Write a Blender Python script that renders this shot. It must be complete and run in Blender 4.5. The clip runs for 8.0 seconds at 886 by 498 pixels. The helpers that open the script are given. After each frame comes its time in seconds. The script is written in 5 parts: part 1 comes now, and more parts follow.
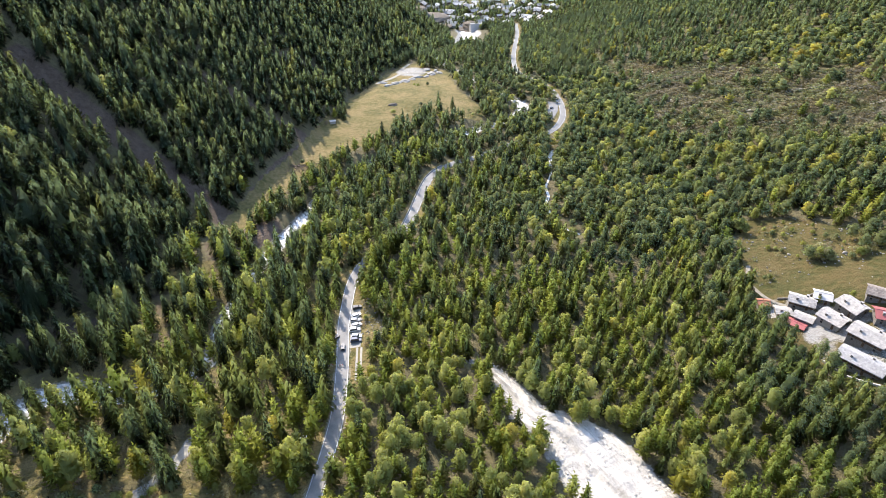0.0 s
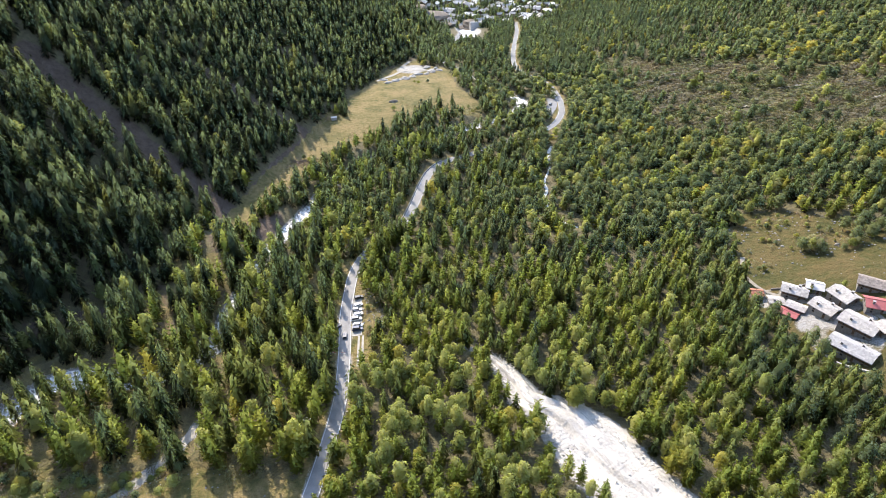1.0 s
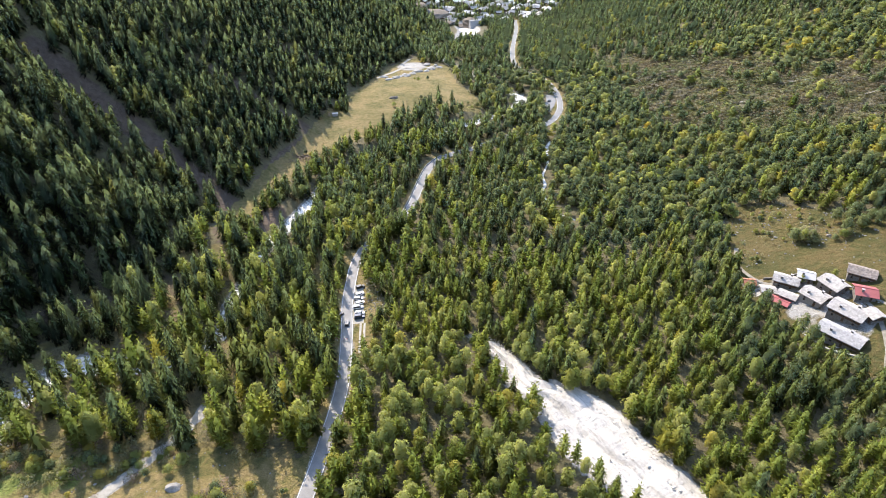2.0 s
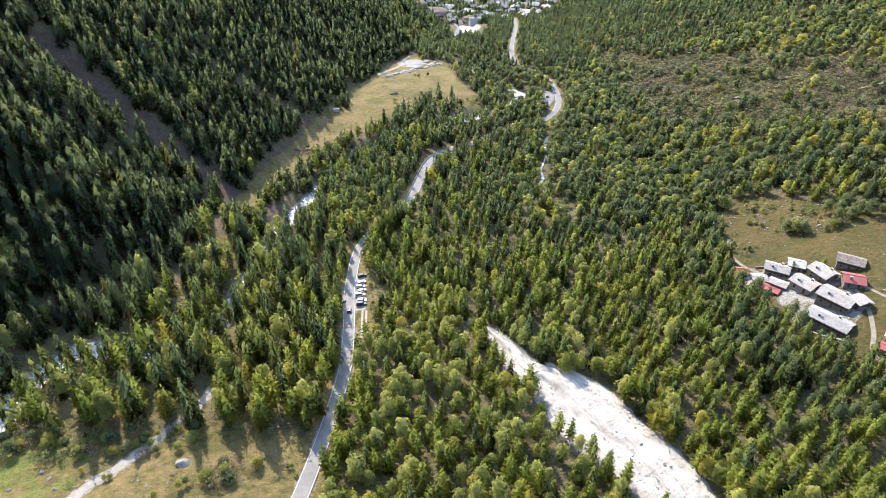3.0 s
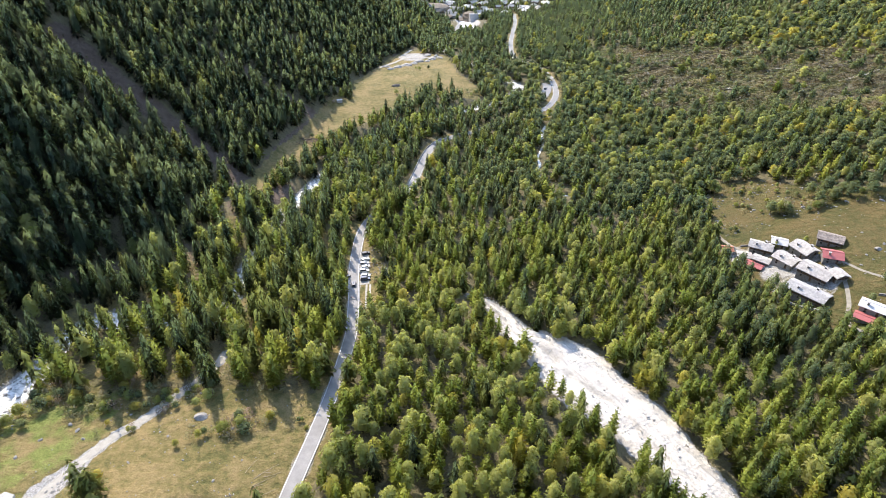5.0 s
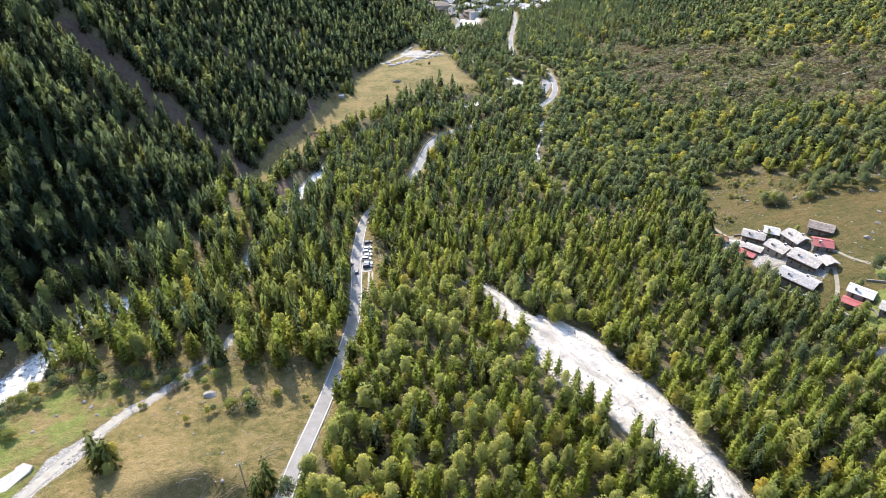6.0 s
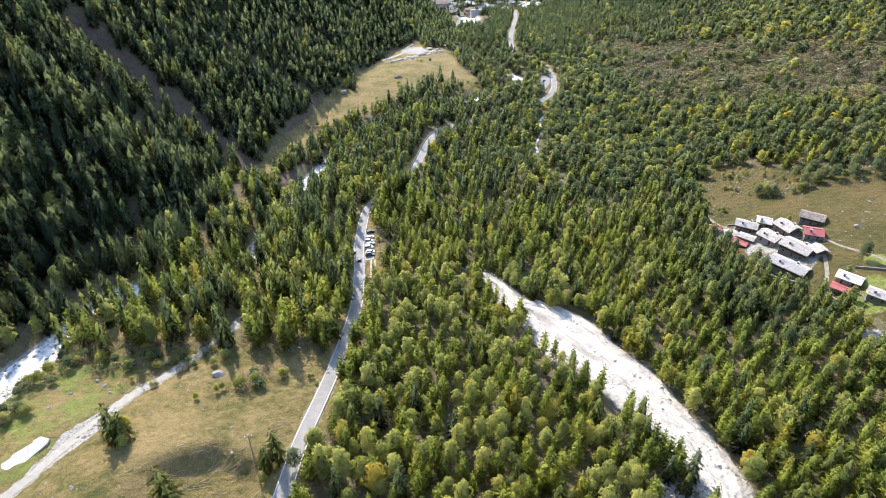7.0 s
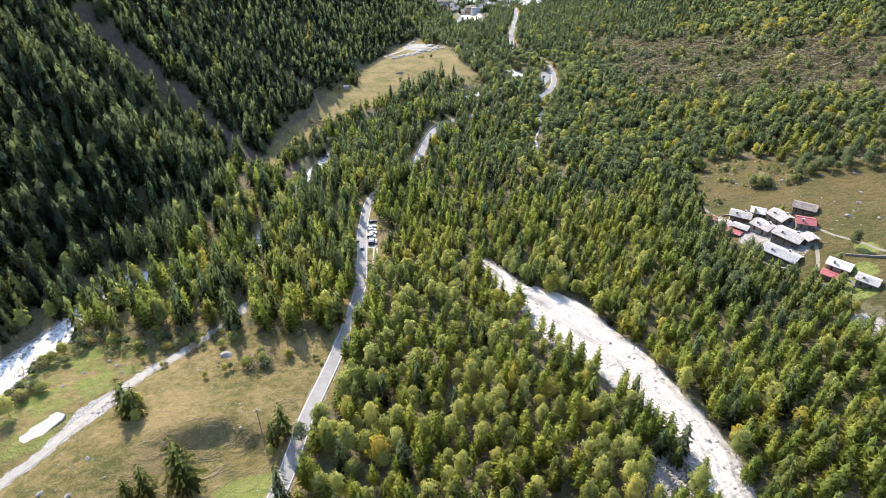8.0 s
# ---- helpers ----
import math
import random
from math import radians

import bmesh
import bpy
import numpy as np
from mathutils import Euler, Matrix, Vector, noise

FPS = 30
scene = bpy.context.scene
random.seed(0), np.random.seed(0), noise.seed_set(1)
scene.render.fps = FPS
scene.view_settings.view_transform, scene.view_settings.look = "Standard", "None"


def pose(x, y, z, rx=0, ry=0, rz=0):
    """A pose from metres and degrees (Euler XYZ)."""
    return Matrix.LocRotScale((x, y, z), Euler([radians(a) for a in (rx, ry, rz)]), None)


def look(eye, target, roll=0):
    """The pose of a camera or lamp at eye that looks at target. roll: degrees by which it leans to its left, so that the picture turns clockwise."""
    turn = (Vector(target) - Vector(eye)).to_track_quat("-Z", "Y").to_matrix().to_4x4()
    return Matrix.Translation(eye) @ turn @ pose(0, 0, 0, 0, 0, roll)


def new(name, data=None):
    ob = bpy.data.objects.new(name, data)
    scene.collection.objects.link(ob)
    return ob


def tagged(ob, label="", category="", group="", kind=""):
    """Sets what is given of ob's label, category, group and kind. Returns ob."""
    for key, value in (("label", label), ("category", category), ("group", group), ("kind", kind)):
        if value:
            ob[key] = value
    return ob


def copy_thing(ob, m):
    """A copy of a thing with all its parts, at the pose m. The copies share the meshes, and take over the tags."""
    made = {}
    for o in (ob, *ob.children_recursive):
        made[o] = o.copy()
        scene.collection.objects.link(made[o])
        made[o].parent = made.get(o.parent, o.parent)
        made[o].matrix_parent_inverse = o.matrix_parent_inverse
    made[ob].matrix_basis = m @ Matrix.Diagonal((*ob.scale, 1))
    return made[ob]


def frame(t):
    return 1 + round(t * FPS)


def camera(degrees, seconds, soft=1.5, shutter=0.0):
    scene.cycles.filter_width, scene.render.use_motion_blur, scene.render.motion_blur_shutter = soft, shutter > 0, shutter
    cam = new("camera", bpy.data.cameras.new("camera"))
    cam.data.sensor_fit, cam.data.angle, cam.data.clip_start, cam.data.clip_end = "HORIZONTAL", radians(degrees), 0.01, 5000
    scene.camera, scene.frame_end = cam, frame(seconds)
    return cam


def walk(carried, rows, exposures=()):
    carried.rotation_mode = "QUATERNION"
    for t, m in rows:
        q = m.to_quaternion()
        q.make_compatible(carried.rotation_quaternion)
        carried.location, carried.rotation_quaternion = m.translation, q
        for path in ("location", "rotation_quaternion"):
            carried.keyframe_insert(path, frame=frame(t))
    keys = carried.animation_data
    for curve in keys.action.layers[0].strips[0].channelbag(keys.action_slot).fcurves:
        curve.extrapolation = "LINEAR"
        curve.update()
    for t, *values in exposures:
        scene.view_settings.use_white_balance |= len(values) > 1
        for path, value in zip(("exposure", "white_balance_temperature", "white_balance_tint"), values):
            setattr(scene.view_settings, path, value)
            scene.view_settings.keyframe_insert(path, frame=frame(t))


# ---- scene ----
cam = camera(70.8, 8.0, soft=0.8)
METRES, EYE, TILT, LEAN, TURN = 56.0, 161.5, -33.6, 0.0, 0.0
ROWS = [
    (0.0, 0.0, 0.0000, 0.0, 0.0, 0.0, -0.0),
    (0.5, 0.0013, -0.0456, -0.0306, 0.01, -0.01, 0.01),
    (1.0, 0.0032, -0.1014, -0.0674, 0.02, -0.05, 0.01),
    (1.5, 0.0045, -0.1557, -0.1037, 0.02, -0.07, 0.02),
    (3.0, 0.0082, -0.3475, -0.2234, 0.02, -0.19, 0.02),
    (3.5, 0.0093, -0.4106, -0.2644, 0.01, -0.22, 0.01),
    (4.0, 0.0105, -0.4800, -0.3111, 0.03, -0.25, 0.01),
    (4.5, 0.0124, -0.5452, -0.3544, 0.05, -0.28, 0.0),
    (6.0, 0.0154, -0.7540, -0.4953, 0.12, -0.35, -0.06),
    (6.5, 0.0158, -0.8210, -0.5407, 0.14, -0.38, -0.08),
    (7.0, 0.0163, -0.8931, -0.5897, 0.17, -0.41, -0.12),
    (7.5, 0.017, -0.9580, -0.6354, 0.2, -0.45, -0.15),
    (8.0, 0.0174, -1.0276, -0.6832, 0.25, -0.48, -0.18),
]
walk(cam, [(t, pose(0, 0, EYE, TILT, LEAN, TURN) @ pose(METRES * x, METRES * y, METRES * z, 90 + pitch, roll, yaw)) for t, x, y, z, yaw, pitch, roll in ROWS],
     exposures=[(0.0, 2.03, 6900, 14), (8.0, 2.03, 6900, 14)])

# ---- sky, sun and exposure ----
SUN_AZ, SUN_EL = -25.0, 36.0  # degrees clockwise from +y, and above the horizon
world = bpy.data.worlds.new("sky")
scene.world = world
world.use_nodes = True
sky = world.node_tree.nodes.new("ShaderNodeTexSky")
sky.sky_type, sky.sun_disc = "NISHITA", False
sky.sun_elevation, sky.sun_rotation = radians(SUN_EL), radians(SUN_AZ)
sky.altitude, sky.dust_density = 1500, 1.0
backg = world.node_tree.nodes["Background"]
backg.inputs["Strength"].default_value = 0.15
world.node_tree.links.new(sky.outputs["Color"], backg.inputs["Color"])
sun_data = bpy.data.lights.new("sun", "SUN")
sun_data.energy, sun_data.angle, sun_data.color = 2.1, radians(0.53), (1.0, 0.95, 0.86)
sun = new("sun", sun_data)
a, e = radians(SUN_AZ), radians(SUN_EL)
sun.matrix_world = look((300 * math.sin(a) * math.cos(e), 300 * math.cos(a) * math.cos(e), 400 + 300 * math.sin(e)), (0, 0, 400))


# ---- materials ----
def nodes_of(name):
    m = bpy.data.materials.new(name)
    m.use_nodes = True
    t = m.node_tree
    return m, t, t.nodes["Principled BSDF"]


def add(t, kind, links=(), **values):
    """A node with its settings and its inputs: numbers, colours or sockets."""
    n = t.nodes.new(kind)
    for k, v in values.items():
        setattr(n, k, v)
    for key, v in dict(links).items():
        if isinstance(v, bpy.types.NodeSocket):
            t.links.new(v, n.inputs[key])
        else:
            n.inputs[key].default_value = v
    return n


def grain(t, scale, detail=4.0, rough=0.6, stretch=None):
    """Noise at so many waves a metre, in world place."""
    where = add(t, "ShaderNodeNewGeometry").outputs["Position"]
    if stretch:
        where = add(t, "ShaderNodeVectorMath", {0: where, 1: stretch}, operation="MULTIPLY").outputs[0]
    return add(t, "ShaderNodeTexNoise", {"Vector": where, "Scale": scale, "Detail": detail, "Roughness": rough}).outputs["Fac"]


def ramp(t, fac, *stops):
    n = add(t, "ShaderNodeValToRGB", {"Fac": fac})
    r = n.color_ramp
    while len(r.elements) < len(stops):
        r.elements.new(0.5)
    for el, (at, c) in zip(r.elements, stops):
        el.position, el.color = at, (*c, 1) if len(c) == 3 else (c[0], c[0], c[0], 1)
    return n.outputs["Color"]


def blend(t, fac, a, b, mode="MIX"):
    n = add(t, "ShaderNodeMix", data_type="RGBA", blend_type=mode)
    for key, v in ((0, fac), (6, a), (7, b)):
        if isinstance(v, bpy.types.NodeSocket):
            t.links.new(v, n.inputs[key])
        else:
            n.inputs[key].default_value = (*v, 1) if isinstance(v, tuple) else v
    return n.outputs[2]


def calc(t, op, a, b=0.0, clamp=False):
    return add(t, "ShaderNodeMath", {0: a, 1: b}, operation=op, use_clamp=clamp).outputs[0]


def relief(t, bsdf, fac, depth, strength=1.0):
    t.links.new(add(t, "ShaderNodeBump", {"Height": fac, "Distance": depth, "Strength": strength}).outputs[0], bsdf.inputs["Normal"])


def plain(name, colour, rough=0.7, metal=0.0, spread=0.15, scale=2.0, bump=0.0):
    """Paint, stone, metal or timber: a colour with stains at two sizes."""
    m, t, b = nodes_of(name)
    fac = calc(t, "ADD", calc(t, "MULTIPLY", grain(t, scale), 0.6), calc(t, "MULTIPLY", grain(t, scale * 7, 3), 0.4))
    lo, hi = tuple(c * (1 - spread) for c in colour), tuple(min(c * (1 + spread), 0.95) for c in colour)
    t.links.new(ramp(t, fac, (0.3, lo), (0.7, hi)), b.inputs["Base Color"])
    b.inputs["Roughness"].default_value, b.inputs["Metallic"].default_value = rough, metal
    b.inputs["Specular IOR Level"].default_value = 0.5 if rough < 0.7 else 0.15
    if bump:
        relief(t, b, fac, bump)
    return m


def foliage(name, dark, mid, light, accent=None, share=0.0, through_light=0.4, drift=None, gaps=0.35):
    """Leaves or needles: each tree has its own tint, each spray its own shade, and whole stands drift in colour."""
    m, t, b = nodes_of(name)
    own = add(t, "ShaderNodeAttribute", attribute_name="tint").outputs["Fac"]
    own = calc(t, "FRACT", calc(t, "ADD", own, add(t, "ShaderNodeObjectInfo").outputs["Random"]))
    spray = add(t, "ShaderNodeNewGeometry").outputs["Random Per Island"]
    fac = calc(t, "ADD", calc(t, "MULTIPLY", own, 0.68), calc(t, "MULTIPLY", spray, 0.32))
    col = ramp(t, fac, (0.15, dark), (0.5, mid), (0.85, light))
    if accent:
        pick = calc(t, "FRACT", calc(t, "MULTIPLY", own, 37.7))
        col = blend(t, ramp(t, pick, (share * 0.5, (1.0,)), (share * 1.5, (0.0,))), col, accent)
    if drift:
        belt = ramp(t, grain(t, 0.05, 4, 0.6, (0.55, 1.5, 1.0)), (0.45, (0.0,)), (0.57, (1.0,)))
        col = blend(t, belt, col, blend(t, spray, tuple(c * 0.8 for c in drift), tuple(c * 1.2 for c in drift)))
    broad = grain(t, 0.02, 3)
    col = blend(t, 1.0, col, ramp(t, broad, (0.3, (0.82, 0.88, 0.92)), (0.7, (1.18, 1.1, 1.0))), "MULTIPLY")
    t.links.new(col, b.inputs["Base Color"])
    b.inputs["Roughness"].default_value, b.inputs["Specular IOR Level"].default_value = 0.75, 0.08
    tr = add(t, "ShaderNodeBsdfTranslucent", {"Color": blend(t, 1.0, col, (1.15, 1.2, 0.85), "MULTIPLY")})
    mix = add(t, "ShaderNodeMixShader", {0: through_light, 1: b.outputs[0], 2: tr.outputs[0]})
    mix = add(t, "ShaderNodeMixShader", {0: gaps, 1: mix.outputs[0], 2: add(t, "ShaderNodeBsdfTransparent").outputs[0]})  # gaps between needles or leaves
    t.links.new(mix.outputs[0], t.nodes["Material Output"].inputs["Surface"])
    return m


NEEDLE_DARK = foliage("spruce_needles", (0.125, 0.17, 0.115), (0.18, 0.24, 0.145), (0.26, 0.32, 0.165), (0.25, 0.27, 0.11), 0.03, 0.66, None, 0.42)
NEEDLE_FIR = foliage("fir_needles", (0.195, 0.245, 0.098), (0.27, 0.325, 0.125), (0.36, 0.4, 0.155), None, 0.0, 0.58)
NEEDLE_LARCH = foliage("larch_needles", (0.235, 0.295, 0.088), (0.345, 0.4, 0.115), (0.46, 0.49, 0.145), (0.46, 0.41, 0.1), 0.02, 0.58)
LEAF = foliage("birch_leaves", (0.245, 0.27, 0.094), (0.35, 0.37, 0.126), (0.45, 0.45, 0.168), (0.46, 0.41, 0.11), 0.04, 0.55)
ALDER = foliage("alder_leaves", (0.11, 0.145, 0.075), (0.165, 0.2, 0.095), (0.235, 0.262, 0.12), (0.3, 0.29, 0.12), 0.03, 0.45)
SHRUB = foliage("shrub_leaves", (0.22, 0.215, 0.13), (0.29, 0.28, 0.165), (0.37, 0.34, 0.2), (0.3, 0.22, 0.18), 0.2, 0.5)
HEATH_LEAF = foliage("heath_shrub_leaves", (0.14, 0.165, 0.085), (0.205, 0.225, 0.115), (0.29, 0.29, 0.15), (0.25, 0.21, 0.15), 0.2, 0.45, (0.235, 0.2, 0.145))
YELLOWING = foliage("yellowing_leaves", (0.22, 0.26, 0.08), (0.33, 0.33, 0.09), (0.45, 0.39, 0.1), (0.5, 0.4, 0.09), 0.06, 0.55)
BARK = plain("bark", (0.14, 0.105, 0.08), 0.9, spread=0.3, scale=3)


def ground_material():
    m, t, b = nodes_of("valley_ground")
    fine, mid, wide = grain(t, 2.2, 6, 0.7), grain(t, 0.35, 5, 0.65), grain(t, 0.05, 4)
    col = ramp(t, mid, (0.3, (0.1, 0.085, 0.052)), (0.55, (0.155, 0.135, 0.072)), (0.8, (0.19, 0.175, 0.085)))
    grass = ramp(t, calc(t, "ADD", calc(t, "MULTIPLY", mid, 0.5), calc(t, "MULTIPLY", wide, 0.5)),
                 (0.38, (0.105, 0.105, 0.033)), (0.47, (0.19, 0.155, 0.057)), (0.57, (0.275, 0.205, 0.09)))
    lush = ramp(t, mid, (0.3, (0.13, 0.165, 0.035)), (0.7, (0.25, 0.265, 0.08)))
    heath = ramp(t, mid, (0.3, (0.1, 0.1, 0.058)), (0.5, (0.14, 0.13, 0.08)), (0.7, (0.18, 0.16, 0.105)))
    earth = ramp(t, mid, (0.3, (0.095, 0.068, 0.05)), (0.7, (0.18, 0.135, 0.1)))
    gravel = ramp(t, fine, (0.3, (0.3, 0.28, 0.25)), (0.7, (0.5, 0.48, 0.44)))
    pasture = ramp(t, calc(t, "ADD", calc(t, "MULTIPLY", mid, 0.5), calc(t, "MULTIPLY", wide, 0.5)), (0.38, (0.07, 0.074, 0.022)), (0.48, (0.105, 0.091, 0.03)), (0.58, (0.145, 0.108, 0.042)))
    for key, c in (("heath", heath), ("earth", earth), ("pasture", pasture), ("grass", grass), ("lush", lush), ("gravel", gravel)):
        w = add(t, "ShaderNodeAttribute", attribute_name=key).outputs["Fac"]
        w = calc(t, "ADD", w, calc(t, "MULTIPLY", calc(t, "SUBTRACT", fine, 0.5), 0.7))
        w = ramp(t, w, (0.38, (0.0,)), (0.62, (1.0,)))
        col = blend(t, w, col, c)
    col = blend(t, 1.0, col, ramp(t, fine, (0.28, (0.62,)), (0.72, (1.3,))), "MULTIPLY")
    t.links.new(col, b.inputs["Base Color"])
    b.inputs["Roughness"].default_value = 0.95
    b.inputs["Specular IOR Level"].default_value = 0.2
    relief(t, b, calc(t, "ADD", fine, calc(t, "MULTIPLY", mid, 3.0)), 0.6)
    return m


def asphalt_material():
    m, t, b = nodes_of("worn_asphalt")
    wide, fine = grain(t, 0.25, 5), grain(t, 6.0, 4)
    col = ramp(t, wide, (0.3, (0.19, 0.183, 0.173)), (0.7, (0.27, 0.26, 0.247)))
    t.links.new(blend(t, 1.0, col, ramp(t, fine, (0.3, (0.85,)), (0.7, (1.12,))), "MULTIPLY"), b.inputs["Base Color"])
    b.inputs["Roughness"].default_value, b.inputs["Specular IOR Level"].default_value = 0.7, 0.25
    relief(t, b, fine, 0.01)
    return m


def debris_material():
    m, t, b = nodes_of("debris_stone")
    fine, mid = grain(t, 1.6, 8, 0.75), grain(t, 0.12, 5)
    col = ramp(t, fine, (0.3, (0.34, 0.312, 0.27)), (0.42, (0.55, 0.508, 0.445)), (0.62, (0.68, 0.632, 0.56)))
    col = blend(t, 1.0, col, ramp(t, mid, (0.32, (0.75,)), (0.6, (1.08,))), "MULTIPLY")
    where = add(t, "ShaderNodeNewGeometry").outputs["Position"]
    down, across = (add(t, "ShaderNodeVectorMath", {0: where, 1: way}, operation="DOT_PRODUCT").outputs["Value"] for way in ((0.018, -0.035, 0), (0.4, 0.2, 0)))
    lie = add(t, "ShaderNodeCombineXYZ", {0: down, 1: across}).outputs[0]
    streak = add(t, "ShaderNodeTexNoise", {"Vector": lie, "Scale": 1.0, "Detail": 7.0, "Roughness": 0.72}).outputs["Fac"]
    col = blend(t, 1.0, col, ramp(t, streak, (0.33, (0.55,)), (0.42, (0.9,)), (0.6, (1.06,))), "MULTIPLY")
    t.links.new(col, b.inputs["Base Color"])
    b.inputs["Roughness"].default_value = 0.9
    relief(t, b, fine, 0.55)
    return m


def water_material():
    m, t, b = nodes_of("white_water")
    foam = calc(t, "ADD", calc(t, "MULTIPLY", grain(t, 0.45, 6, 0.65), 0.6), calc(t, "MULTIPLY", grain(t, 2.0, 4), 0.4))
    w = ramp(t, foam, (0.4, (0.0,)), (0.53, (1.0,)))
    t.links.new(blend(t, w, (0.24, 0.245, 0.21), (0.86, 0.84, 0.79)), b.inputs["Base Color"])
    t.links.new(ramp(t, w, (0.0, (0.35,)), (1.0, (0.8,))), b.inputs["Roughness"])
    b.inputs["Specular IOR Level"].default_value = 0.2
    relief(t, b, foam, 0.8)
    return m


GROUND, ASPHALT, DEBRIS, WATER = ground_material(), asphalt_material(), debris_material(), water_material()
LINE = plain("white_road_paint", (0.72, 0.72, 0.70), 0.6)
ROCK = plain("boulder_stone", (0.28, 0.262, 0.235), 0.9, spread=0.4, scale=0.8, bump=0.1)

# ---- the plan: valley floor, slopes and the lines through it ----
FLOOR_Y = (-400, -100, 0, 70, 130, 200, 240, 380, 460, 585, 760, 1080, 1500, 2600)
FLOOR_Z = (46, 16, 6, 0.5, -7, -15, -18.5, -32.5, -36.5, -43.5, -58, -105, -135, -190)
FOOT_Y = (-300, 0, 100, 177, 225, 266, 326, 385, 480, 580, 760, 1000, 1600)
FOOT_X = (-290, -225, -196, -168, -148, -134, -126, -110, -92, -78, -34, 0, 15)


def along(v, ys, zs, reach):
    """A value along the valley, rounded off over that reach."""
    return sum(np.interp(v + reach * k, ys, zs) for k in (-1, -0.5, 0, 0.5, 1)) / 5


def soft(v, r):
    """Zero below 0, v above it, with a rounded foot."""
    return 0.5 * (v + np.sqrt(v * v + r * r)) - 0.5 * r * np.exp(-np.abs(v) / (2 * r))


def waves(x, y, size, seed):
    """Uneven ground: a few crossed waves of about that size."""
    k = 2 * np.pi / size
    return (np.sin(k * (0.81 * x + 0.58 * y) + seed) + np.sin(k * (-0.63 * x + 0.97 * y) * 0.73 + 2.1 * seed)
            + np.sin(k * (1.31 * x - 0.37 * y) + 3.7 * seed) * 0.6 + np.sin(k * (0.23 * x + 1.61 * y) + 5.3 * seed) * 0.5) / 3.1


def hill(x, y):
    z = along(y, FLOOR_Y, FLOOR_Z, 30)
    left = along(y, FOOT_Y, FOOT_X, 20) - x
    z = z + 0.82 * soft(left, 14) * (1 + 0.05 * waves(x, y, 170, 1.3))
    gully = np.sin((y + 0.3 * x) * 0.137 + 0.9 * waves(x, y, 130, 2.0))
    z = z + 6.0 * gully * np.clip((left - 25) / 60, 0, 1) * np.clip((420 - y) / 120, 0, 1)
    right = x - 145 - 0.05 * np.clip(y - 250, -60, 400)
    rise = soft(right, 25)
    z = z + 0.3 * np.minimum(rise, 240) + 0.5 * np.maximum(rise - 240, 0)
    z = z + 6 * np.exp(-((x + 30) ** 2 + 0.5 * (y - 530) ** 2) / 4200) + 5 * np.exp(-((x + 124) ** 2 + (y - 266) ** 2) / 500)
    z = z + 7.5 * np.exp(-((x + 93 - 0.2 * (y - 50)) ** 2 / 620 + (y - 48) ** 2 / 1000))
    below = 66 - 0.0125 * np.clip(-65 - x, 0, 60) ** 2 + 2.4 * np.sin(x * 0.17 + 1.0) + 0.8 * np.sin(x * 0.43) - y  # metres down from the brow of the meadow
    s = np.clip(below / 9, 0, 1)
    z = z - 5.6 * s * s * (3 - 2 * s) * np.exp(-((x + 68) / 18) ** 4) * np.clip(1.6 - below / 28, 0, 1)
    z = z + 2.4 * np.exp(-(((x - 165) / 40) ** 2 + ((y - 195) / 50) ** 2))  # the shelf on which the hamlet stands
    z = z + np.clip((x - 172) / 30, 0, 1) * np.clip((300 - y) / 40, 0, 1) * (1.1 * waves(x, y, 38, 4.4) + 0.5 * waves(x, y, 15, 1.6))
    return z + 0.9 * waves(x, y, 95, 0.4) + 0.3 * waves(x, y, 31, 2.2)


def curve(points, step):
    """A smooth line through plan points, with one point about every step metres."""
    p = np.array(points, float)
    p = np.vstack([2 * p[0] - p[1], p, 2 * p[-1] - p[-2]])
    out = []
    for i in range(1, len(p) - 2):
        n = max(1, int(np.ceil(np.linalg.norm(p[i + 1, :2] - p[i, :2]) / step)))
        s = (np.arange(n) / n)[:, None]
        out.append(0.5 * (2 * p[i] + (p[i + 1] - p[i - 1]) * s + (2 * p[i - 1] - 5 * p[i] + 4 * p[i + 1] - p[i + 2]) * s**2
                          + (3 * p[i] - p[i - 1] - 3 * p[i + 1] + p[i + 2]) * s**3))
    return np.vstack(out + [p[-2:-1]])


def nearest(x, y, line):
    """The distance to a line, and what the line carries there (its x, y and any further column)."""
    best, at = np.full(np.shape(x), 1e9), np.zeros((*np.shape(x), line.shape[1]))
    for a, b in zip(line[:-1], line[1:]):
        dx, dy = b[0] - a[0], b[1] - a[1]
        s = np.clip(((x - a[0]) * dx + (y - a[1]) * dy) / (dx * dx + dy * dy + 1e-9), 0, 1)
        d = np.hypot(x - a[0] - s * dx, y - a[1] - s * dy)
        closer = d < best
        best = np.where(closer, d, best)
        at = np.where(closer[..., None], a + s[..., None] * (b - a), at)
    return best, at


def step(a, b, v):
    s = np.clip((v - a) / (b - a), 0, 1)
    return s * s * (3 - 2 * s)


def inside(x, y, corners):
    """Whether plan points lie in an area."""
    r, (px, py) = np.zeros(np.shape(x), bool), np.array(corners, float).T
    for i in range(len(px)):
        j = i - 1
        r ^= ((py[i] > y) != (py[j] > y)) & (x < (px[j] - px[i]) * (y - py[i]) / (py[j] - py[i] + 1e-12) + px[i])
    return r


